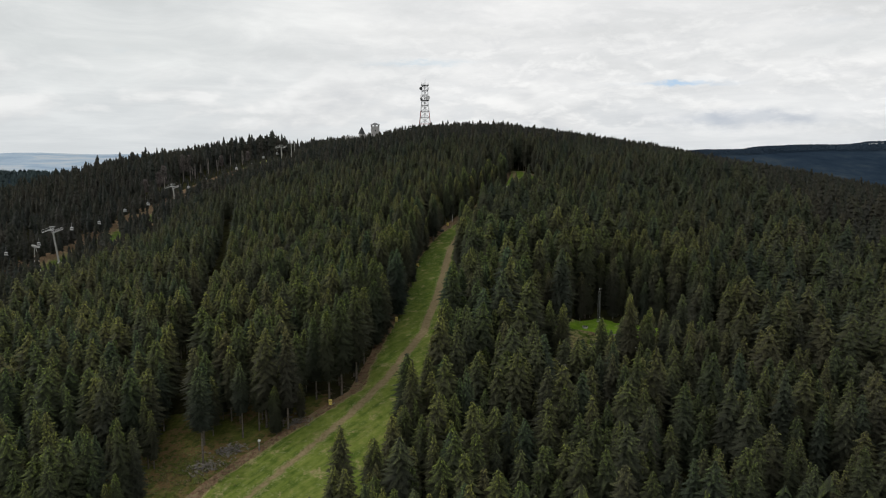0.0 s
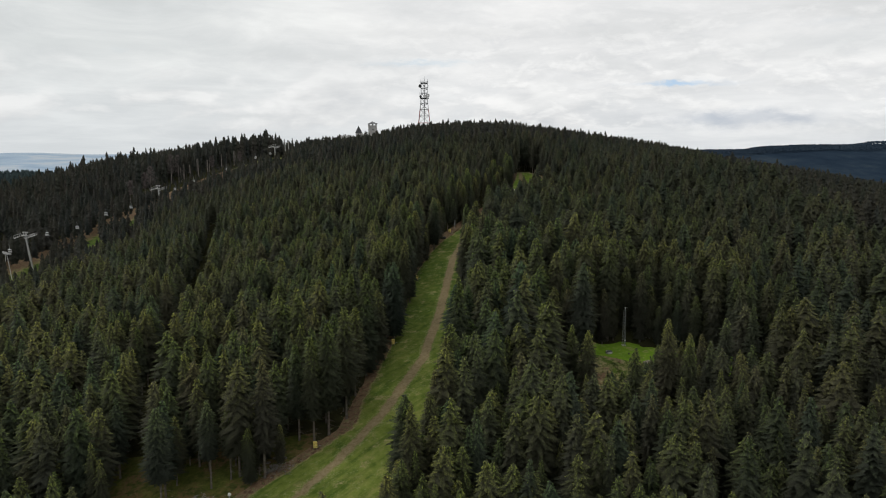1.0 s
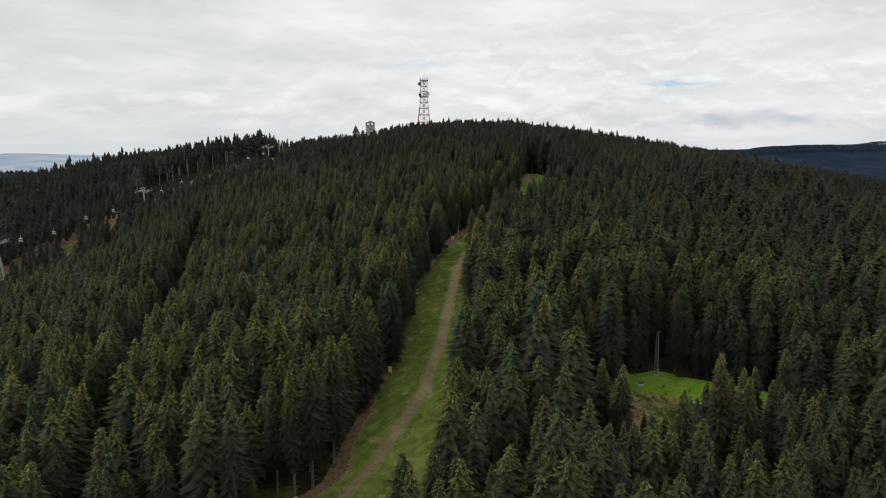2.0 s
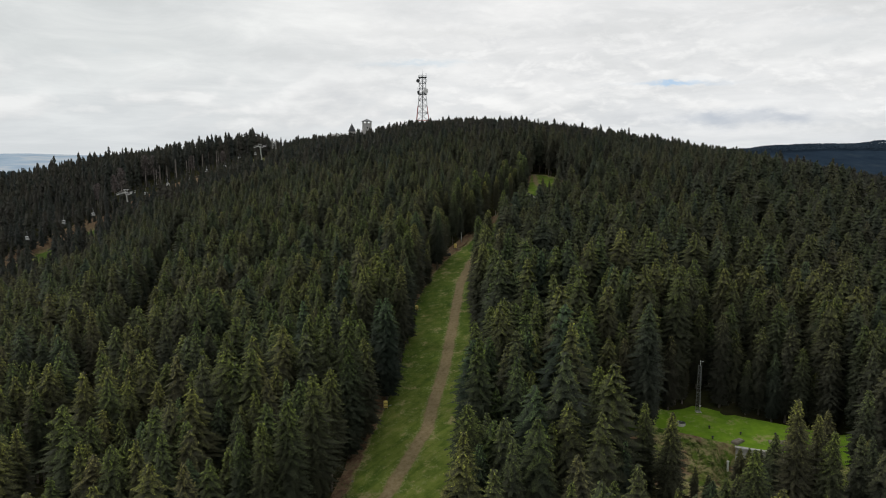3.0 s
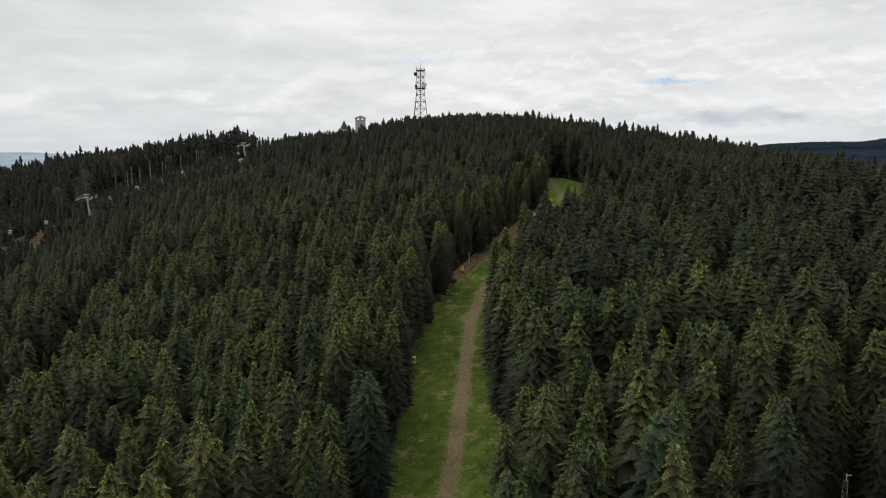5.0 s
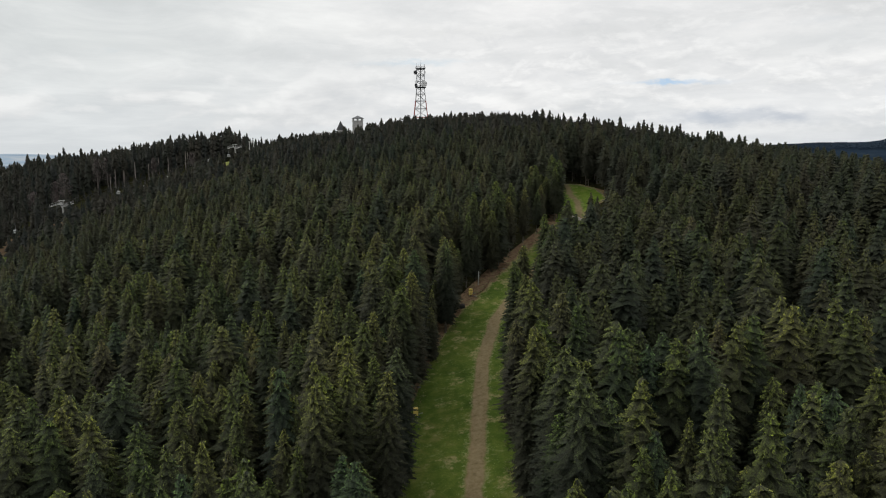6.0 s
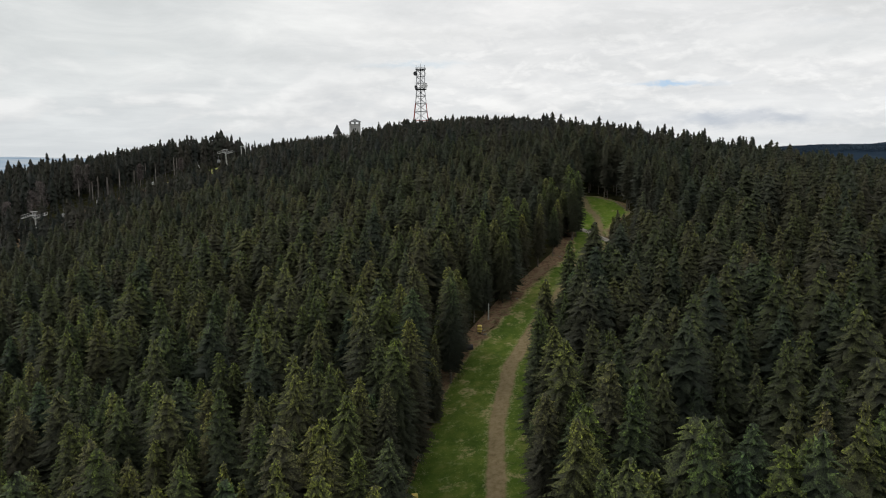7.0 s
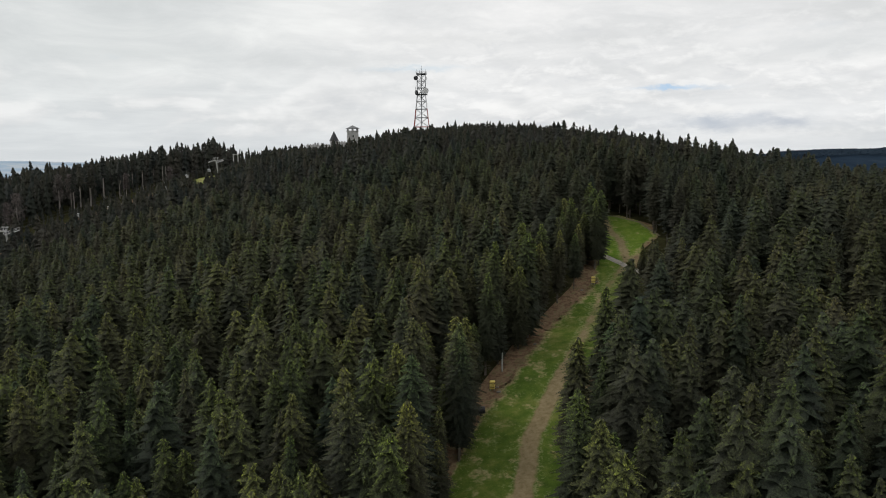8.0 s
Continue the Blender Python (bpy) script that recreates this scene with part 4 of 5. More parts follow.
    plant("hill_spruce_forest", [spruce(400 + i, 15, 10, 5, 24, 0.24, (2.6, 3.0, 2.2)[i % 3], 1.0, 0.6, 1.45) for i in range(6)], x, y, size, rng, "dark spruce forest on the upper hillside", leaf=GREY_NEEDLES, tip_amount=0.6)
    x, y, size, rng = scatter(-450, 330, 460, 660, 4.9, 13, 0.09)
    keep = wooded(x, y) & (np.abs(x) < 45 + 0.64 * y)
    x, y, size = x[keep], y[keep], size[keep] * stand_height(x[keep], y[keep]) / 15.0
    size = crest(x, y, size * ragged(x, y, rng))
    plant("summit_spruce_forest", [far_spruce(500 + i, 15, 6, 4, (2.7, 3.2, 2.3)[i % 3]) for i in range(8)], x, y, size, rng, "dark spruce forest along the summit skyline", leaf=GREY_NEEDLES, tip_amount=0.55)
    # tall old trees with bare stems behind the lift line
    x, y, size, rng = scatter(-230, -120, 470, 610, 5.0, 21, 0.08)
    d = x - lift_x(y)
    keep = (d < -35) & (d > -47) & (y > 496) & (y < 580) & (rng.uniform(0, 1, len(x)) < 0.5)
    plant("old_spruces", [spruce(700 + i, 15, 8, 6, 20, 0.5, 2.0) for i in range(5)], x[keep], y[keep], size[keep] * 1.28, rng, "tall old spruces with bare pale stems", trunk_mesh(15, 0.55, 5), leaf=GREY_NEEDLES, stem=PALE_BARK)
    # the forest goes on at the foot of the slope and to both sides
    x, y, size, rng = scatter(-270, 230, -40, 345, 4.9, 15)
    keep = wooded(x, y) & ((y < 90) | (np.abs(x) > 0.64 * y + 12) | (x < -125) | (x > 115)) & ~((np.abs(x) < 45 + 0.64 * y) & (y > 150) & ((x < -125) | (x > 115)))
    keep &= (x < lift_x(y) - 30) | (x > lift_x(y) + 9) | (y < 230)
    x, y, size = x[keep], y[keep], size[keep]
    plant("lower_spruce_forest", [spruce(800 + i, 15, 7, 5, 0, 0.12, (2.7, 3.1, 2.4)[i % 3], 0.8, 0.5, 1.1) for i in range(6)], x, y, size, rng, "dense spruce forest at the foot of the hill")
    x, y, size, rng = scatter(600, 1700, 1880, 2090, 9, 16)
    keep = ground(x, y) > 70
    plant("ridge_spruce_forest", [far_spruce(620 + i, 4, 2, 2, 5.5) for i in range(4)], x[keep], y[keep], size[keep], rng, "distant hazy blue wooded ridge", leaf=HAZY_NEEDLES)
    x, y, size, rng = scatter(-1500, -560, 1250, 1750, 13, 14)
    keep = ground(x, y) > -20
    plant("far_spruce_forest", [far_spruce(600 + i, 17, 2, 3, 6.0) for i in range(5)], x[keep], y[keep], size[keep], rng, "far dark wooded ridge towards the plain", leaf=FAR_HAZE_NEEDLES)


make_forest()



def make_bare_tree(x, y, h, reach, seed):
    """A dead conifer: pale stem and a grey haze of bare twigs."""
    rng = np.random.default_rng(seed)
    t = thing("bare_tree", Matrix.Translation((x, y, level(x, y) - 0.1)), "dead leafless conifer with a pale stem and grey twigs", "tree", "dead trees by the lift")
    tv, tt = trunk_mesh(h, 0.5)
    new("trunk", mesh_of("trunk", tv, tt, [PALE_BARK], None, True)).parent = t
    n = 620
    q = rng.uniform(0, 1, n)
    z = h * (0.36 + 0.60 * q)
    r = reach * np.sqrt(np.clip(1 - (1.35 * q - 0.42) ** 2, 0.05, 1)) * rng.uniform(0.35, 1.05, n)
    a = rng.uniform(0, 6.283, n)
    end = np.stack([np.cos(a) * r, np.sin(a) * r, z + 0.12 * r], 1)
    turn = a + rng.normal(0, 0.7, n)
    L = rng.uniform(0.8, 2.2, n)
    foot = end - np.stack([np.cos(turn) * L, np.sin(turn) * L, 0.55 * L], 1)
    side = np.stack([-np.sin(turn), np.cos(turn), rng.normal(0, 0.6, n)], 1) * 0.07
    v = np.stack([foot - side, foot + side, end], 1).reshape(-1, 3)
    new("crown", mesh_of("crown", v, np.arange(3 * n).reshape(-1, 3), [TWIGS])).parent = t


for bx, by, bh, br, bs in ((-179.0, 466.0, 19.0, 3.6, 1), (-181.5, 463.0, 16.0, 2.6, 2), (-178.5, 499.0, 20.0, 3.4, 3), (-175.0, 503.0, 19.0, 3.0, 4), (-163.0, 535.0, 13.0, 2.2, 5), (-186.0, 452.0, 14.0, 2.4, 6), (-150.0, 560.0, 12.0, 2.2, 7)):
    make_bare_tree(bx, by, bh, br, bs)

# ---------------------------------------------------------------- lattice tower on the summit
def make_tower():
    x, y = -15.0, 610.0
    z0 = 107.3
    t = thing("telecom_tower", Matrix.Translation((x, y, z0)), "tall steel lattice telecommunication tower, red and white, on the summit", "tower")
    heights = [level(x, y) - 107.7, 0.0, 6.0, 12.0, 17.5, 22.5, 27.0, 31.0, 35.0, 39.0, 43.0]
    def half(z):
        return 2.45 if z >= 31 else 2.45 + (31 - z) * 0.108
    def corner(i, z):
        w = half(z)
        return ((-w, -w, z), (w, -w, z), (w, w, z), (-w, w, z))[i % 4]
    for i in range(4):
        for a, b in zip(heights[:-1], heights[1:]):
            part("leg", rod(bmesh.new(), corner(i, a), corner(i, b), 0.24), RED if a < 20 else PALE if a < 27 else STEEL, t, "red painted leg" if a < 20 else "")
    for a, b in zip(heights[:-1], heights[1:]):
        for i in range(4):
            part("crossbar", rod(bmesh.new(), corner(i, b), corner(i + 1, b), 0.15, sides=4), STEEL if b > 14 else RED, t)
            part("brace", rod(bmesh.new(), corner(i, a), corner(i + 1, b), 0.09, sides=4), STEEL, t)
            part("brace", rod(bmesh.new(), corner(i + 1, a), corner(i, b), 0.09, sides=4), STEEL, t)
    for z, w in ((31.2, 3.5), (43.2, 3.1)):
        p = part("platform", box(bmesh.new(), (2 * w, 2 * w, 0.25), (0, 0, z)), DARK, t, "dark steel grating platform")
        for i in range(4):
            c = ((-w, -w), (w, -w), (w, w), (-w, w))
            (ax, ay), (bx, by) = c[i], c[(i + 1) % 4]
            bm = rod(bmesh.new(), (ax, ay, z + 1.1), (bx, by, z + 1.1), 0.06, sides=4)
            for k in range(5):
                fx, fy = ax + (bx - ax) * k / 5, ay + (by - ay) * k / 5
                rod(bm, (fx, fy, z), (fx, fy, z + 1.1), 0.05, sides=4)
            part("railing", bm, STEEL, p)
    def dish(at, r, turn, mat, label):
        bm = bmesh.new()
        bmesh.ops.create_cone(bm, cap_ends=True, segments=20, radius1=r * 0.55, radius2=r, depth=r * 0.55, matrix=Matrix.Translation(at) @ Matrix.Rotation(turn, 4, "Z") @ Matrix.Rotation(radians(90), 4, "X"))
        part("dish_antenna", bm, mat, t, label)
    dish((-3.3, -2.6, 40.6), 1.35, 0.3, DARK, "dark round dish antenna")
    dish((2.7, -3.3, 33.2), 1.8, -0.2, PALE, "large white dish antenna")
    dish((-3.0, -3.0, 32.4), 1.1, 0.5, DARK, "dark round dish antenna")
    dish((0.2, -3.3, 33.0), 0.8, 0.0, PALE, "small white dish antenna")
    for i, (ax, ay, h) in enumerate(((-2.6, -2.6, 3.0), (-1.0, -2.8, 2.2), (2.7, -2.5, 2.8), (2.4, 2.6, 3.4), (-2.5, 2.5, 2.4), (1.0, -2.8, 1.6))):
        part("antenna", rod(bmesh.new(), (ax, ay, 43.2), (ax, ay, 43.2 + h), 0.10, 0.05), DARK, t)
    for sx, sz in ((-3.5, 32.0), (3.5, 32.0), (-3.4, 34.0), (3.2, 40.0)):
        part("panel_antenna", box(bmesh.new(), (0.3, 0.25, 2.2), (sx, -2.6, sz + 0.5), bevel=0.05), PALE, t)
    bm = bmesh.new()
    for sx in (-0.25, 0.25):
        rod(bm, (sx, 0, -6), (sx, 0, 43), 0.05, sides=4)
    for k in range(70):
        rod(bm, (-0.25, 0, -6.0 + k * 0.7), (0.25, 0, 0.4 + k * 0.7), 0.03, sides=4)
    part("ladder", bm, STEEL, t)


make_tower()


def make_stone_tower():
    x, y = -55.5, 599.0
    z0, w = level(x, y) - 0.5, 3.05
    h = 116.5 - z0
    t = thing("lookout_tower", Matrix.Translation((x, y, z0)) @ Matrix.Rotation(radians(12), 4, "Z"), "square grey granite lookout tower with a hipped roof", "tower")
    bm = bmesh.new()
    box(bm, (2 * w, 2 * w, h), (0, 0, h / 2))
    for v in bm.verts:
        if v.co.z < 1:
            v.co.x *= 1.12
            v.co.y *= 1.12
    part("wall", bm, STONE, t)
    part("cornice", box(bmesh.new(), (2 * w + 0.5, 2 * w + 0.5, 0.4), (0, 0, h + 0.2), bevel=0.08), STONE, t)
    for i in range(4):
        a = math.pi / 2 * i
        for s in (-1, 0, 1):
            px, py = w - 0.25, s * (w - 0.25)
            part("pillar", box(bmesh.new(), (0.6, 0.6, 1.3), (px * math.cos(a) - py * math.sin(a), px * math.sin(a) + py * math.cos(a), h + 1.0)), STONE, t)
        for zz in (h * 0.35, h * 0.62, h * 0.85):
            part("window", box(bmesh.new(), (0.14, 0.7, 1.2), ((w + 0.16) * math.cos(a), (w + 0.16) * math.sin(a), zz), (0, 0, math.degrees(a))), GLASS, t)
    bm = bmesh.new()
    bmesh.ops.create_cone(bm, cap_ends=True, segments=4, radius1=(w + 0.8) * 1.414, radius2=0.1, depth=1.9, matrix=Matrix.Translation((0, 0, h + 2.6)) @ Matrix.Rotation(radians(45), 4, "Z"))
    part("roof", bm, SLATE, t)


make_stone_tower()


def make_castle():
    """Low stone wings with a turret beside the lookout."""
    x, y = -66.5, 600.0
    base = level(x, y) - 1.5
    t = thing("stone_lodge", Matrix.Translation((x, y, 0)), "grey granite lodge with a round turret and a pointed roof", "building")
    def wing(x0, x1, top, depth, name):
        low = min(level(x + x0, y), level(x + x1, y)) - 1.0
        w = part(name, box(bmesh.new(), (x1 - x0, depth, top - low), ((x0 + x1) / 2, 0, (top + low) / 2), bevel=0.05), STONE, t)
        n = int((x1 - x0) / 1.6)
        for k in range(n):
            part("merlon", box(bmesh.new(), (0.8, 0.5, 0.7), (x0 + 0.8 + 1.6 * k, -depth / 2 + 0.25, top + 0.35)), STONE, w)
        for k in range(max(1, n // 2)):
            part("window", box(bmesh.new(), (0.7, 0.16, 1.2), (x0 + 1.6 + 3.2 * k, -depth / 2 - 0.02, top - 1.9)), GLASS, w)
    wing(-16.0, -3.0, 108.6, 7.0, "wing")
    wing(2.4, 8.0, 110.2, 6.0, "wing")
    bm = bmesh.new()
    bmesh.ops.create_cone(bm, cap_ends=True, segments=20, radius1=2.5, radius2=2.35, depth=111.0 - base, matrix=Matrix.Translation((0, -1.0, (111.0 + base) / 2)))
    u = part("turret", bm, STONE, t)
    for k in range(3):
        part("window", box(bmesh.new(), (0.5, 0.3, 1.0), (-1.1 + 1.1 * k, -3.25 - 0.12 * (k == 1), 109.0)), GLASS, u)
    bm = bmesh.new()
    bmesh.ops.create_cone(bm, cap_ends=True, segments=20, radius1=2.9, radius2=0.05, depth=5.8, matrix=Matrix.Translation((0, -1.0, 113.9)))
    part("roof", bm, TURRET_ROOF, t, "dark pointed slate roof")


make_castle()


# ---------------------------------------------------------------- buried reservoir in the clearing
def make_reservoir():
    z = 56.5
    base = 52.9
    t = thing("reservoir", HUT @ Matrix.Translation((0, 0, 0)), "low concrete water reservoir with a grass roof set into the bank", "building")
    H = z - base
    bm = bmesh.new()
    # front wall with real openings: a door and three windows
    cuts = [(1.0, 2.0, 0.0, 2.25), (3.2, 4.4, 1.1, 2.2), (5.4, 6.6, 1.1, 2.2), (7.6, 8.8, 1.1, 2.2)]
    xs = [0.0]
    for a, b, lo, hi in cuts:
        box(bm, (a - xs[-1], 0.4, H), ((a + xs[-1]) / 2, 0, base + H / 2))
        if lo > 0:
            box(bm, (b - a, 0.4, lo), ((a + b) / 2, 0, base + lo / 2))
        box(bm, (b - a, 0.4, H - hi), ((a + b) / 2, 0, base + (H + hi) / 2))
        xs.append(b)
    box(bm, (12.0 - xs[-1], 0.4, H), ((12.0 + xs[-1]) / 2, 0, base + H / 2))
    part("front_wall", bm, CONCRETE, t, "stained grey concrete front wall")
    part("side_wall", box(bmesh.new(), (0.4, 2.4, H), (0.202, 1.4, base + H / 2 - 0.01)), CONCRETE, t)
    part("side_wall", box(bmesh.new(), (0.4, 2.4, H), (11.798, 1.4, base + H / 2 - 0.01)), CONCRETE, t)
    part("coping", box(bmesh.new(), (12.3, 0.6, 0.22), (6.0, -0.08, z + 0.11), bevel=0.03), CONCRETE, t, "pale concrete coping along the roof edge")
    part("door", box(bmesh.new(), (0.96, 0.08, 2.2), (1.5, 0.1, base + 1.1), bevel=0.02), DARK, t, "dark metal door")
    for a, b, lo, hi in cuts[1:]:
        w = part("window", box(bmesh.new(), (b - a, 0.06, hi - lo), ((a + b) / 2, 0.12, base + (lo + hi) / 2)), GLASS, t)
        part("window_frame", box(bmesh.new(), (0.08, 0.1, hi - lo), ((a + b) / 2, 0.08, base + (lo + hi) / 2)), DARK, w)
    part("room", box(bmesh.new(), (11.2, 0.2, H - 0.2), (6.0, 2.2, base + H / 2)), DARK, t)
    # grass roof, one sheet that climbs gently to the back
    u, v = np.meshgrid(np.linspace(-0.3, 12.3, 25), np.linspace(0.2, 6.8, 20))
    zz = z + 0.10 + 0.11 * v
    vv = np.stack([u, v, zz], -1).reshape(-1, 3)
    i = np.arange(500).reshape(20, 25)
    f = np.stack([i[:-1, :-1], i[:-1, 1:], i[1:, 1:], i[1:, :-1]], -1).reshape(-1, 4)
    r = new("grass_roof", mesh_of("grass_roof", vv, f, [GRASS], {"rim": np.zeros(500), "track": np.zeros(500), "lush": np.ones(500)}, True))
    r.parent = t
    r["label"] = "bright green mown grass roof"
    return z


make_reservoir()


def hut_point(u, v):
    p = HUT @ Vector((u, v, 0))
    return p.x, p.y


def make_hatch(u, v, sx, sy, turn):
    x, y = hut_point(u, v)
    z = level(x, y) + 0.08
    t = thing("hatch", Matrix.Translation((x, y, z)) @ Matrix.Rotation(radians(turn), 4, "Z"), "low weathered access hatch with a flat lid in the grass", "hatch", "hatches on the reservoir")
    part("kerb", box(bmesh.new(), (sx, sy, 0.36), (0, 0, 0.06), bevel=0.04), TIMBER, t)
    part("lid", box(bmesh.new(), (sx - 0.25, sy - 0.25, 0.1), (0, 0, 0.28), bevel=0.02), TIMBER, t)
    part("handle", rod(bmesh.new(), (-0.15, 0, 0.36), (0.15, 0, 0.36), 0.03), DARK, t)


for h in ((0.2, 1.5, 1.9, 1.0, 35), (5.6, 3.0, 2.6, 0.9, -12)):
    make_hatch(*h)


def make_manhole(u, v):
    x, y = hut_point(u, v)
    z = level(x, y) + 0.08
    t = thing("manhole", Matrix.Translation((x, y, z)), "round grey concrete manhole with a dark iron lid in the grass", "manhole")
    part("ring", rod(bmesh.new(), (0, 0, -0.1), (0, 0, 0.34), 0.72, 0.66, 20), CONCRETE, t)
    part("lid", rod(bmesh.new(), (0.06, -0.1, 0.34), (0.06, -0.1, 0.42), 0.55, 0.5, 20), DARK, t)
    part("handle", rod(bmesh.new(), (-0.1, -0.1, 0.46), (0.2, -0.1, 0.46), 0.03), STEEL, t)


make_manhole(-8.0, 4.4)


def make_vent(u, v):
    x, y = hut_point(u, v)
    z = level(x, y) + 0.06
    t = thing("vent_pipe", Matrix.Translation((x, y, z)), "short dark vent pipe with a cap in the grass", "vent", "vents on the reservoir")
    part("pipe", rod(bmesh.new(), (0, 0, -0.1), (0, 0, 0.35), 0.09, sides=10), DARK, t)
    bm = bmesh.new()
    bmesh.ops.create_cone(bm, cap_ends=True, segments=12, radius1=0.2, radius2=0.06, depth=0.16, matrix=Matrix.Translation((0, 0, 0.4)))
    part("cap", bm, DARK, t)


for uv in ((-3.9, 4.5), (-3.2, 1.4), (0.5, 3.9), (5.2, 5.2), (8.0, 6.0)):
    make_vent(*uv)


def make_mast():
    x, y = 38.3, 173.6
    z = level(x, y)
    H = 65.2 - z
    t = thing("lattice_mast", Matrix.Translation((x, y, z)), "slim grey three-legged lattice mast with a small antenna", "mast")
    part("footing", box(bmesh.new(), (0.9, 0.9, 0.4), (0, 0, -0.08), bevel=0.05), CONCRETE, t)
    def leg(i, zz):
        r = 0.42 - 0.14 * zz / H
        a = 2.094 * i + 0.5
        return (r * math.cos(a), r * math.sin(a), zz)
    for i in range(3):
        part("leg", rod(bmesh.new(), leg(i, 0), leg(i, H), 0.038), MAST, t)
    n = 12
    for k in range(n):
        a, b = H * k / n, H * (k + 1) / n
        for i in range(3):
            part("brace", rod(bmesh.new(), leg(i + k % 2, a), leg(i + 1 - k % 2, b), 0.018, sides=4), MAST, t)
            part("crossbar", rod(bmesh.new(), leg(i, b), leg(i + 1, b), 0.018, sides=4), MAST, t)
    part("antenna", rod(bmesh.new(), (0, 0, H), (0, 0, H + 0.8), 0.04), PALE, t)
    part("antenna_arm", rod(bmesh.new(), (-0.1, 0, H + 0.55), (0.5, 0, H + 0.6), 0.04), PALE, t)
    part("lamp", box(bmesh.new(), (0.25, 0.18, 0.25), (0.1, -0.45, 1.2), bevel=0.03), PALE, t, "small pale lamp box")


make_mast()


# ---------------------------------------------------------------- along the slope
def make_cover(x, y, turn):
    z = level(x, y) + 0.06
    t = thing("hydrant_cover", Matrix.Translation((x, y, z)) @ Matrix.Rotation(radians(turn), 4, "Z"), "yellow padded cover round a snowmaking hydrant", "hydrant", "yellow hydrants along the slope")
    part("pad", box(bmesh.new(), (0.68, 0.65, 1.1), (0, 0, 0.95), bevel=0.06), YELLOW, t)
    part("strap", box(bmesh.new(), (0.71, 0.68, 0.06), (0, 0, 1.2)), DARK, t)
    part("strap", box(bmesh.new(), (0.71, 0.68, 0.06), (0, 0, 0.68)), DARK, t)
    for sx in (-0.28, 0.28):
        part("leg", rod(bmesh.new(), (sx, 0, -0.15), (sx, 0, 0.42), 0.05), STEEL, t)
    part("hose_valve", rod(bmesh.new(), (0.4, 0, 0.55), (0.95, -0.1, 0.75), 0.06), STEEL, t)


for c in ((-23.5, 144.9, 20), (-11.9, 180.4, 10), (-7.9, 221.8, 5), (1.7, 264.6, -20), (22.5, 297.0, -25)):
    make_cover(*c)


def make_lance():
    x, y = -35.6, 133.3
    t = thing("snow_lance", Matrix.Translation((x, y, level(x, y))), "slim grey snowmaking lance post with a small white head", "snow lance")
    part("post", rod(bmesh.new(), (0, 0, -0.2), (0, 0, 2.0), 0.09), STEEL, t)
    part("head", box(bmesh.new(), (0.5, 0.35, 0.4), (0.05, 0, 2.1), (0, 20, 0), 0.06), PALE, t)
    part("valve", rod(bmesh.new(), (0, 0, 0.5), (0.35, 0, 0.5), 0.05), DARK, t)


make_lance()


def make_drum():
    x, y = -0.3, 259.4
    t = thing("drum", Matrix.Translation((x, y, level(x, y))), "dark drum lying at the edge of the grass", "drum")
    part("shell", rod(bmesh.new(), (-0.6, 0, 0.45), (0.6, 0.1, 0.45), 0.48, sides=18), DARK, t)
    for k in (-0.35, 0.35):
        part("hoop", rod(bmesh.new(), (k - 0.04, 0, 0.45), (k + 0.04, 0, 0.45), 0.5, sides=18), DARK, t)


make_drum()


def make_pole(x, y, h):
    t = thing("slope_pole", Matrix.Translation((x, y, level(x, y))), "pale weathered timber pole at the edge of the slope", "pole", "poles along the slope")
    part("pole", rod(bmesh.new(), (0, 0, -0.3), (0.04, 0, h), 0.13, 0.09, 8), GREY_PAINT, t)
    part("cap", rod(bmesh.new(), (0.04, 0, h), (0.04, 0, h + 0.05), 0.11, 0.05, 8), DARK, t)


for q in ((8.4, 279.4, 3.4), (3.5, 269.8, 2.9)):
    make_pole(*q)


def make_white_pipe():
    p = HUT @ Vector((-0.9, -0.9, 0))
    t = thing("standpipe", Matrix.Translation((p.x, p.y, level(p.x, p.y))), "short white standpipe beside the concrete wall", "pipe")
    part("pipe", rod(bmesh.new(), (0, 0, -0.2), (0, 0, 1.5), 0.16, sides=12), PALE, t)
    part("cap", rod(bmesh.new(), (0, 0, 1.5), (0, 0, 1.62), 0.22, 0.16, 12), PALE, t)


make_white_pipe()


# ---------------------------------------------------------------- low growth and stones on the verge
def make_tufts(name, n, area, mat, label, category, lo, hi, seed):
    """Loose clumps of short upright blades and leaves."""
    rng = np.random.default_rng(seed)
    x, y = area(rng, n)
    size = rng.uniform(lo, hi, n)
    V, F = [], []
    for k in range(9):
        a = rng.uniform(0, 6.28, n)
        r, h = size * rng.uniform(0.4, 1.0, n), size * rng.uniform(0.15, 0.5, n)
        w = size * 0.28
        cx, cy = x + np.cos(a) * r * 0.25, y + np.sin(a) * r * 0.25
        z = ground(x, y)
        p0 = np.stack([cx - np.sin(a) * w, cy + np.cos(a) * w, z + 0.05 * size], 1)
        p1 = np.stack([cx + np.sin(a) * w, cy - np.cos(a) * w, z + 0.05 * size], 1)
        p2 = np.stack([cx + np.cos(a) * r, cy + np.sin(a) * r, z + h], 1)
        i = len(V) * n * 3 + np.arange(n) * 3
        V.append(np.stack([p0, p1, p2], 1).reshape(-1, 3))
        F.append(np.stack([i, i + 1, i + 2], 1))
    tagged(new(name, mesh_of(name, np.concatenate(V), np.concatenate(F), [mat])), label, category, kind="stuff")


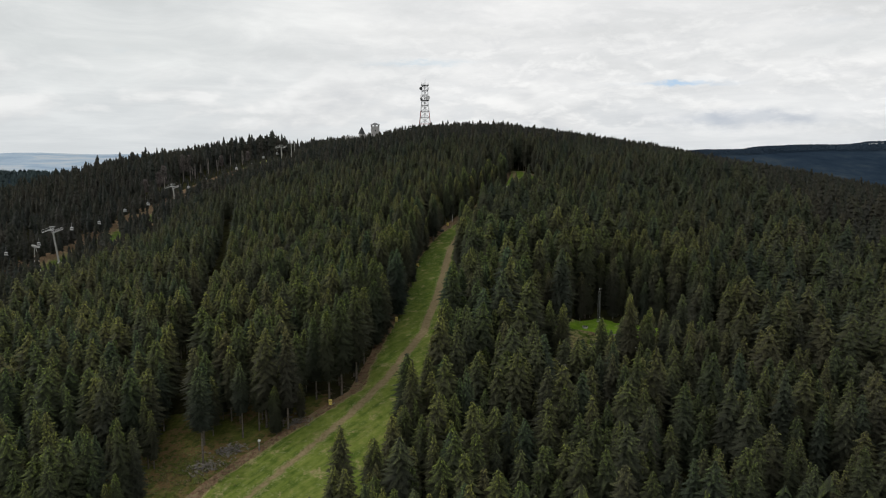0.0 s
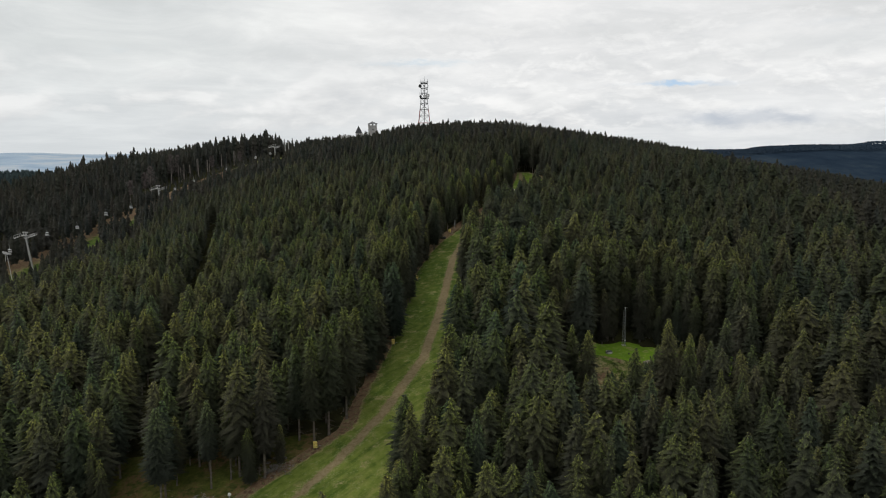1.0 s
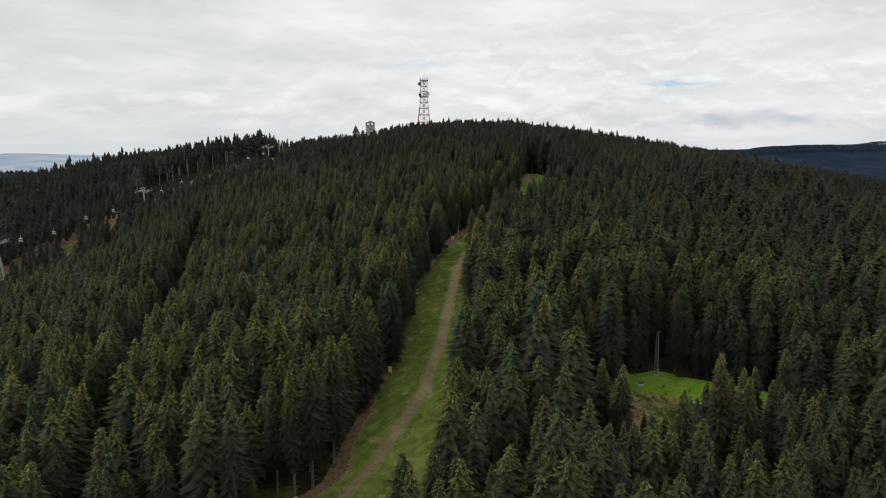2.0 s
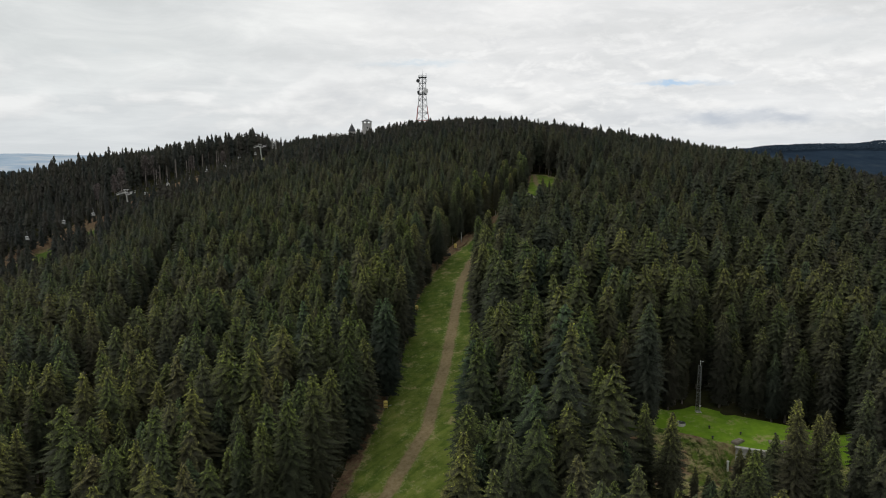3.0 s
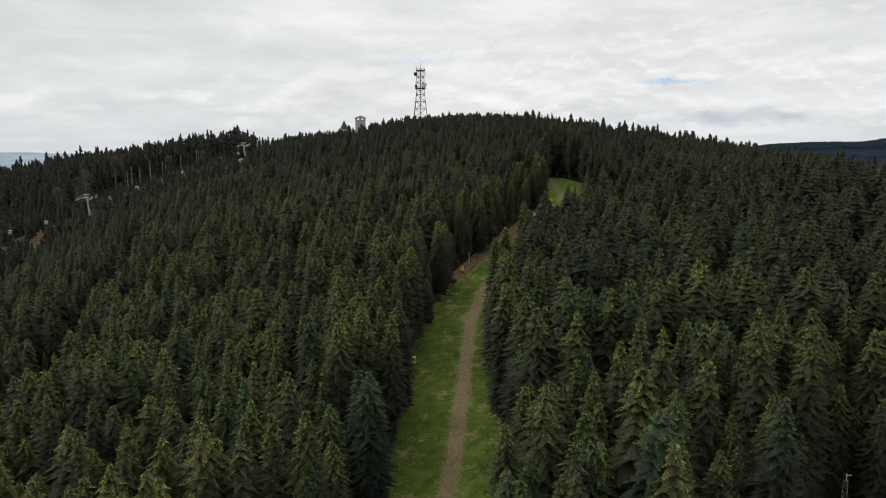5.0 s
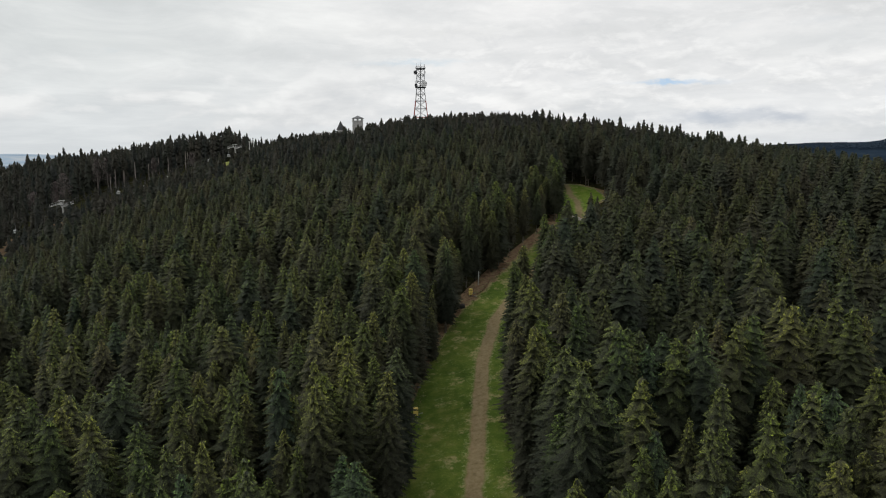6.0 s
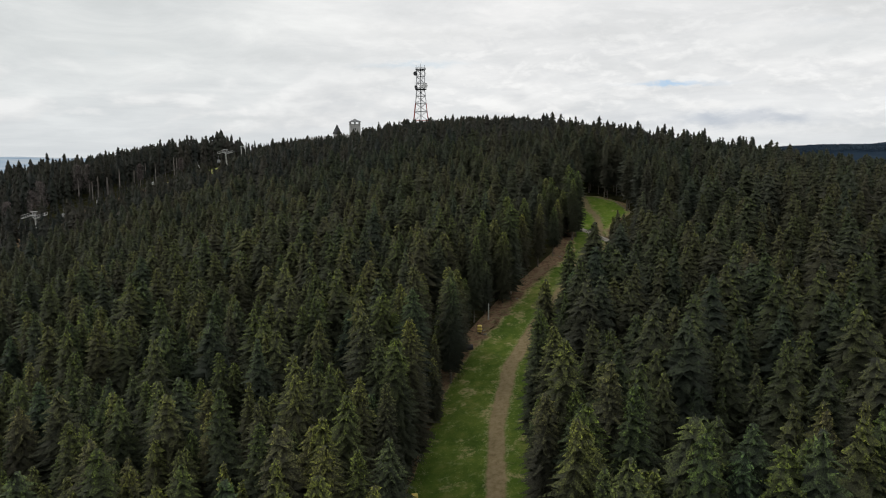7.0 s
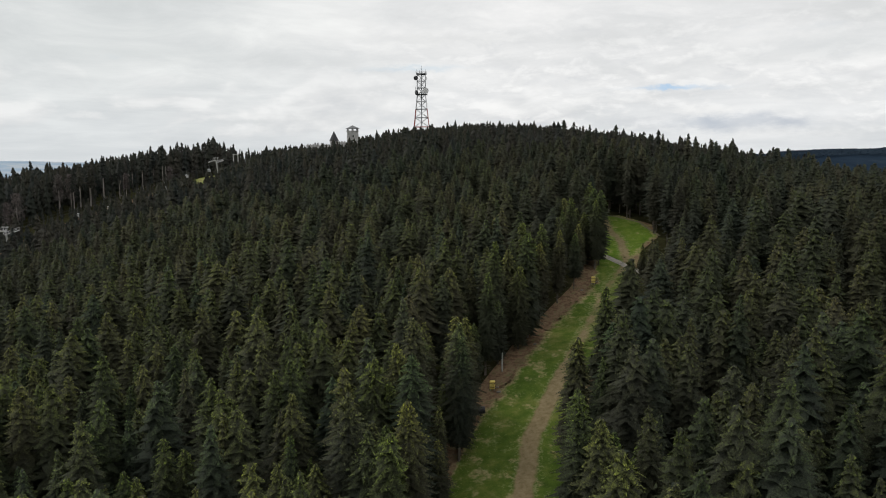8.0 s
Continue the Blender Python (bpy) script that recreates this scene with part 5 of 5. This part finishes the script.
def verge(rng, n):
    y = np.where(rng.uniform(0, 1, n) < 0.45, rng.uniform(118, 166, n), np.where(rng.uniform(0, 1, n) < 0.75, rng.uniform(250, 300, n), rng.uniform(166, 250, n)))
    return slope_left(y) - rng.exponential(1.1, n) + 0.5, y


def other_verge(rng, n):
    y = rng.uniform(118, 318, n)
    return slope_right(y) + rng.exponential(0.9, n) + 0.2, y


def bank(rng, n):
    u, v = rng.uniform(-9, 3, n), rng.uniform(-7.5, -0.4, n)
    return 39.7 + HC * u + HS * v, 162.2 - HS * u + HC * v


def patch(rng, n):
    return rng.normal(-47, 6, n), rng.normal(129.5, 3.5, n)


def brash_heap(rng, n):
    k = rng.integers(0, 3, n)
    cx, cy = np.array([-45.2, -41.5, -29.6])[k], np.array([130.6, 134.6, 141.0])[k]
    return cx + rng.normal(0, 1.5, n), cy + rng.normal(0, 0.9, n)


def mown(rng, n):
    y = rng.uniform(120, 336, n)
    q = rng.uniform(0.02, 0.98, n)
    return slope_left(y) + q * (slope_right(y) - slope_left(y)), y


def left_line(rng, n):
    y = rng.uniform(120, 300, n)
    return slope_left(y) + rng.normal(0.1, 0.35, n), y


make_tufts("slope_tussocks", 2600, mown, STRAW, "pale tussocks and weeds in the mown slope", "grass", 0.08, 0.24, 37)
make_tufts("edge_straw", 1600, left_line, STRAW, "dry straw-coloured grass along the edge of the slope", "grass", 0.12, 0.36, 38)
make_tufts("verge_shrubs", 420, verge, SHRUB, "low green bilberry shrubs along the slope edge", "shrubs", 0.2, 0.6, 31)
make_tufts("verge_heath", 1800, verge, HEATH, "brown dry heath along the slope edge", "heath", 0.12, 0.4, 32)
make_tufts("shade_shrubs", 700, other_verge, SHRUB, "low green shrubs under the edge trees", "shrubs", 0.2, 0.6, 33)
make_tufts("bank_grass", 900, bank, SHRUB, "rough uncut grass on the bank by the reservoir", "grass", 0.15, 0.4, 34)
make_tufts("brash", 420, brash_heap, BRASH, "grey dead twigs and brash at the foot of the edge trees", "brash", 0.25, 0.7, 39)
make_tufts("patch_heath", 500, patch, HEATH, "brown dry heath in the small clearing", "heath", 0.15, 0.5, 35)
make_tufts("patch_shrubs", 500, patch, SHRUB, "low green shrubs in the small clearing", "shrubs", 0.15, 0.6, 36)


def make_stone(seed):
    rng = random.Random(seed)
    bm = bmesh.new()
    bmesh.ops.create_icosphere(bm, subdivisions=2, radius=0.5)
    ph = [rng.uniform(0, 6) for _ in range(6)]
    for v in bm.verts:
        c = v.co
        k = 1 + 0.16 * math.sin(5 * c.x + ph[0]) + 0.14 * math.sin(6 * c.y + ph[1]) + 0.12 * math.sin(7 * c.z + ph[2])
        v.co = Vector((c.x * k * 1.25, c.y * k, c.z * k * 0.62))
    me = bpy.data.meshes.new("boulder")
    bm.to_mesh(me)
    bm.free()
    me.materials.append(ROCK)
    return me


STONES = [make_stone(k) for k in range(4)]
rs = random.Random(8)
for k in range(32):
    if k < 12:
        x, y, sc = rs.gauss(-43.5, 2.6), rs.gauss(132.6, 1.6), rs.uniform(0.3, 0.7)
    elif k < 22:
        x, y, sc = rs.gauss(-30.8, 1.6), rs.gauss(142.4, 1.6), rs.uniform(0.35, 0.9)
    else:
        y = rs.uniform(160, 300)
        x, sc = float(slope_left(y)) - rs.uniform(0, 1.4), rs.uniform(0.25, 0.6)
    ob = new("boulder", STONES[k % 4])
    ob.matrix_basis = Matrix.Translation((x, y, level(x, y) + 0.1 * sc)) @ Matrix.Rotation(rs.uniform(0, 6.28), 4, "Z") @ Matrix.Scale(sc, 4)
    tagged(ob, "grey weathered granite boulder in the heath by the slope", "boulder", "boulders by the slope")


# ---------------------------------------------------------------- chairlift
LIFT_TURN = math.atan2(0.24, 1.0)
ROPE_SIDE = 2.2


def lift_at(y, side, z):
    return Vector((lift_x(y) + side * math.cos(LIFT_TURN), y - side * math.sin(LIFT_TURN), z))


def make_pylon(y, top, label):
    x = lift_x(y)
    z = level(x, y)
    h = top - z
    t = thing("lift_pylon", Matrix.Translation((x, y, z)) @ Matrix.Rotation(-LIFT_TURN, 4, "Z"), label, "lift pylon", "chairlift pylons")
    # one tapered tube, square to the hillside
    lean = 0.16 * h
    part("footing", box(bmesh.new(), (1.8, 1.8, 0.6), (0, lean, 0.03 * h), bevel=0.06), CONCRETE, t)
    part("pole", rod(bmesh.new(), (0, lean, 0), (0, 0, h), 0.46, 0.32, 12), GREY_PAINT, t)
    part("collar", rod(bmesh.new(), (0, 0.02 * h, 0.9 * h), (0, 0.005 * h, 0.97 * h), 0.42, 0.42, 12), GREY_PAINT, t)
    part("crossarm", box(bmesh.new(), (2 * ROPE_SIDE + 0.7, 0.5, 0.45), (0, 0, h), bevel=0.05), GREY_PAINT, t, "pale steel crossarm")
    for s in (-1, 1):
        w = part("sheave_train", box(bmesh.new(), (0.34, 6.4, 0.45), (s * ROPE_SIDE, 0, h + 0.1), (9, 0, 0), 0.05), GREY_PAINT, t)
        for k in range(6):
            wy = -2.75 + 1.1 * k
            part("wheel", rod(bmesh.new(), (s * ROPE_SIDE - 0.24, wy, h + 0.2 + 0.157 * wy), (s * ROPE_SIDE + 0.24, wy, h + 0.2 + 0.157 * wy), 0.28, sides=12), DARK, w)
        c = part("catwalk", box(bmesh.new(), (0.6, 6.6, 0.12), (s * (ROPE_SIDE + 0.5), 0, h - 0.35), (9, 0, 0)), GREY_PAINT, t)
        bm = rod(bmesh.new(), (s * (ROPE_SIDE + 0.78), -3.2, h + 0.25), (s * (ROPE_SIDE + 0.78), 3.2, h + 1.25), 0.05, sides=4)
        for k in range(3):
            rod(bm, (s * (ROPE_SIDE + 0.78), -3.2 + 3.2 * k, h - 0.85 + 0.5 * k), (s * (ROPE_SIDE + 0.78), -3.2 + 3.2 * k, h + 0.25 + 0.5 * k), 0.05, sides=4)
        part("railing", bm, GREY_PAINT, c)
    # lifting frame, wider at its top beam
    frame_bar = rod(bmesh.new(), (-0.55, 0, h), (-0.85, 0, h + 1.5), 0.11)
    rod(frame_bar, (0.55, 0, h), (0.85, 0, h + 1.5), 0.11)
    part("lifting_frame", box(frame_bar, (3.0, 0.3, 0.3), (0, 0, h + 1.55), bevel=0.04), GREY_PAINT, t)
    part("ladder", rod(rod(bmesh.new(), (0.6, lean - 0.2, 0.3), (0.48, -0.2, h), 0.04, sides=4), (0.6, lean + 0.2, 0.3), (0.48, 0.2, h), 0.04, sides=4), STEEL, t)


PYLONS = [(248.0, 50.5), (327.8, 62.6), (419.0, 77.5), (556.0, 100.2)]
for py, pz in PYLONS:
    make_pylon(py, pz, "pale steel chairlift pylon with crossarm on a grass strip")


def rope_z(y):
    ys, zs = [p[0] for p in PYLONS], [p[1] + 0.5 for p in PYLONS]
    z = float(np.interp(y, ys, zs))
    for a, b in zip(ys[:-1], ys[1:]):
        if a < y < b:
            z -= 1.6 * 4 * (y - a) * (b - y) / (b - a) ** 2
    return z


for side in (-ROPE_SIDE, ROPE_SIDE):
    bm = bmesh.new()
    ys = np.arange(248.0, 580.0, 6.0)
    for a, b in zip(ys[:-1], ys[1:]):
        rod(bm, lift_at(a, side, rope_z(a)), lift_at(b, side, rope_z(b)), 0.035, sides=4)
    tagged(part("haul_rope", bm, DARK), "thin dark steel rope of the chairlift", "rope", "chairlift ropes")


HOOD = plain("frosted_hood_plastic", (0.30, 0.31, 0.32), (0.46, 0.47, 0.48), 1.0, 0.35)


def make_chair():
    t = thing("chairlift_chair", Matrix.Identity(4), "chairlift chair with a pale weather hood hanging from the rope", "chairlift chair", "chairlift chairs")
    part("grip", box(bmesh.new(), (0.25, 0.5, 0.25), (0, 0, 0), bevel=0.04), DARK, t)
    part("hanger", rod(rod(bmesh.new(), (0, 0, 0), (0.12, 0, -2.2), 0.05), (-0.9, 0, -2.2), (0.9, 0, -2.2), 0.05), STEEL, t)
    f = part("frame", bmesh.new(), STEEL, t)
    bm = bmesh.new()
    for s in (-0.9, 0.9):
        rod(bm, (s, 0, -2.2), (s, 0.25, -3.6), 0.05)
        rod(bm, (s, 0.25, -3.6), (s, -0.5, -3.6), 0.05)
    rod(bm, (-0.95, 0.25, -3.6), (0.95, 0.25, -3.6), 0.05)
    bm.to_mesh(f.data)
    bm.free()
    part("seat", box(bmesh.new(), (1.8, 0.55, 0.12), (0, -0.15, -3.55), bevel=0.04), DARK, t)
    part("backrest", box(bmesh.new(), (1.8, 0.1, 0.65), (0, 0.2, -3.15), (-8, 0, 0), 0.03), GREY_PAINT, t)
    bm = bmesh.new()
    bmesh.ops.create_uvsphere(bm, u_segments=12, v_segments=8, radius=1.0)
    bmesh.ops.delete(bm, geom=[v for v in bm.verts if v.co.z < -0.05], context="VERTS")
    for v in bm.verts:
        v.co = (v.co.x * 0.85, v.co.y * 0.5, v.co.z * 0.42 - 2.5)
    part("hood", bm, HOOD, t, "pale curved weather hood")
    return t


chair = make_chair()
first = True
for side, shift in ((-ROPE_SIDE, 0.0), (ROPE_SIDE, 13.0)):
    for k in range(8):
        y = 266.0 + shift + 38.0 * k
        if y > 548 or min(abs(y - p[0]) for p in PYLONS) < 3:
            continue
        m = Matrix.Translation(lift_at(y, side, rope_z(y) - 0.1)) @ Matrix.Rotation(-LIFT_TURN + (0 if side > 0 else math.pi), 4, "Z")
        if first:
            chair.matrix_basis, first = m, False
        else:
            copy_thing(chair, m)


def make_portal(x, y, top, w):
    z = level(x, y)
    t = thing("lift_portal", Matrix.Translation((x, y, z)), "pale steel portal with two posts near the lift top", "lift support")
    for s in (-w / 2, w / 2):
        part("post", rod(bmesh.new(), (s, 0, -0.2), (s, 0, top - z), 0.28, 0.22, 8), GREY_PAINT, t)
    part("beam", box(bmesh.new(), (w + 0.8, 0.4, 0.4), (0, 0, top - z), bevel=0.04), GREY_PAINT, t)


make_portal(-118.5, 576.0, 103.5, 2.6)


def make_trestle(x, y, top):
    z = level(x, y)
    h = top - z
    t = thing("lift_trestle", Matrix.Translation((x, y, z)) @ Matrix.Rotation(radians(-14), 4, "Z"), "pale slanted steel trestle of an old ski lift", "lift support")
    part("post", rod(bmesh.new(), (-1.2, 0, -0.2), (-0.3, 0, h), 0.16), GREY_PAINT, t)
    part("post", rod(bmesh.new(), (2.0, 0, -0.2), (0.3, 0, h), 0.16), GREY_PAINT, t)
    part("beam", box(bmesh.new(), (4.2, 0.5, 0.6), (0.4, 0, h), (0, 8, 0), 0.06), GREY_PAINT, t)
    part("platform", box(bmesh.new(), (3.4, 1.2, 0.12), (0.6, 0, h - 0.5), (0, 8, 0)), GREY_PAINT, t)


make_trestle(-182.3, 320.0, 56.4)
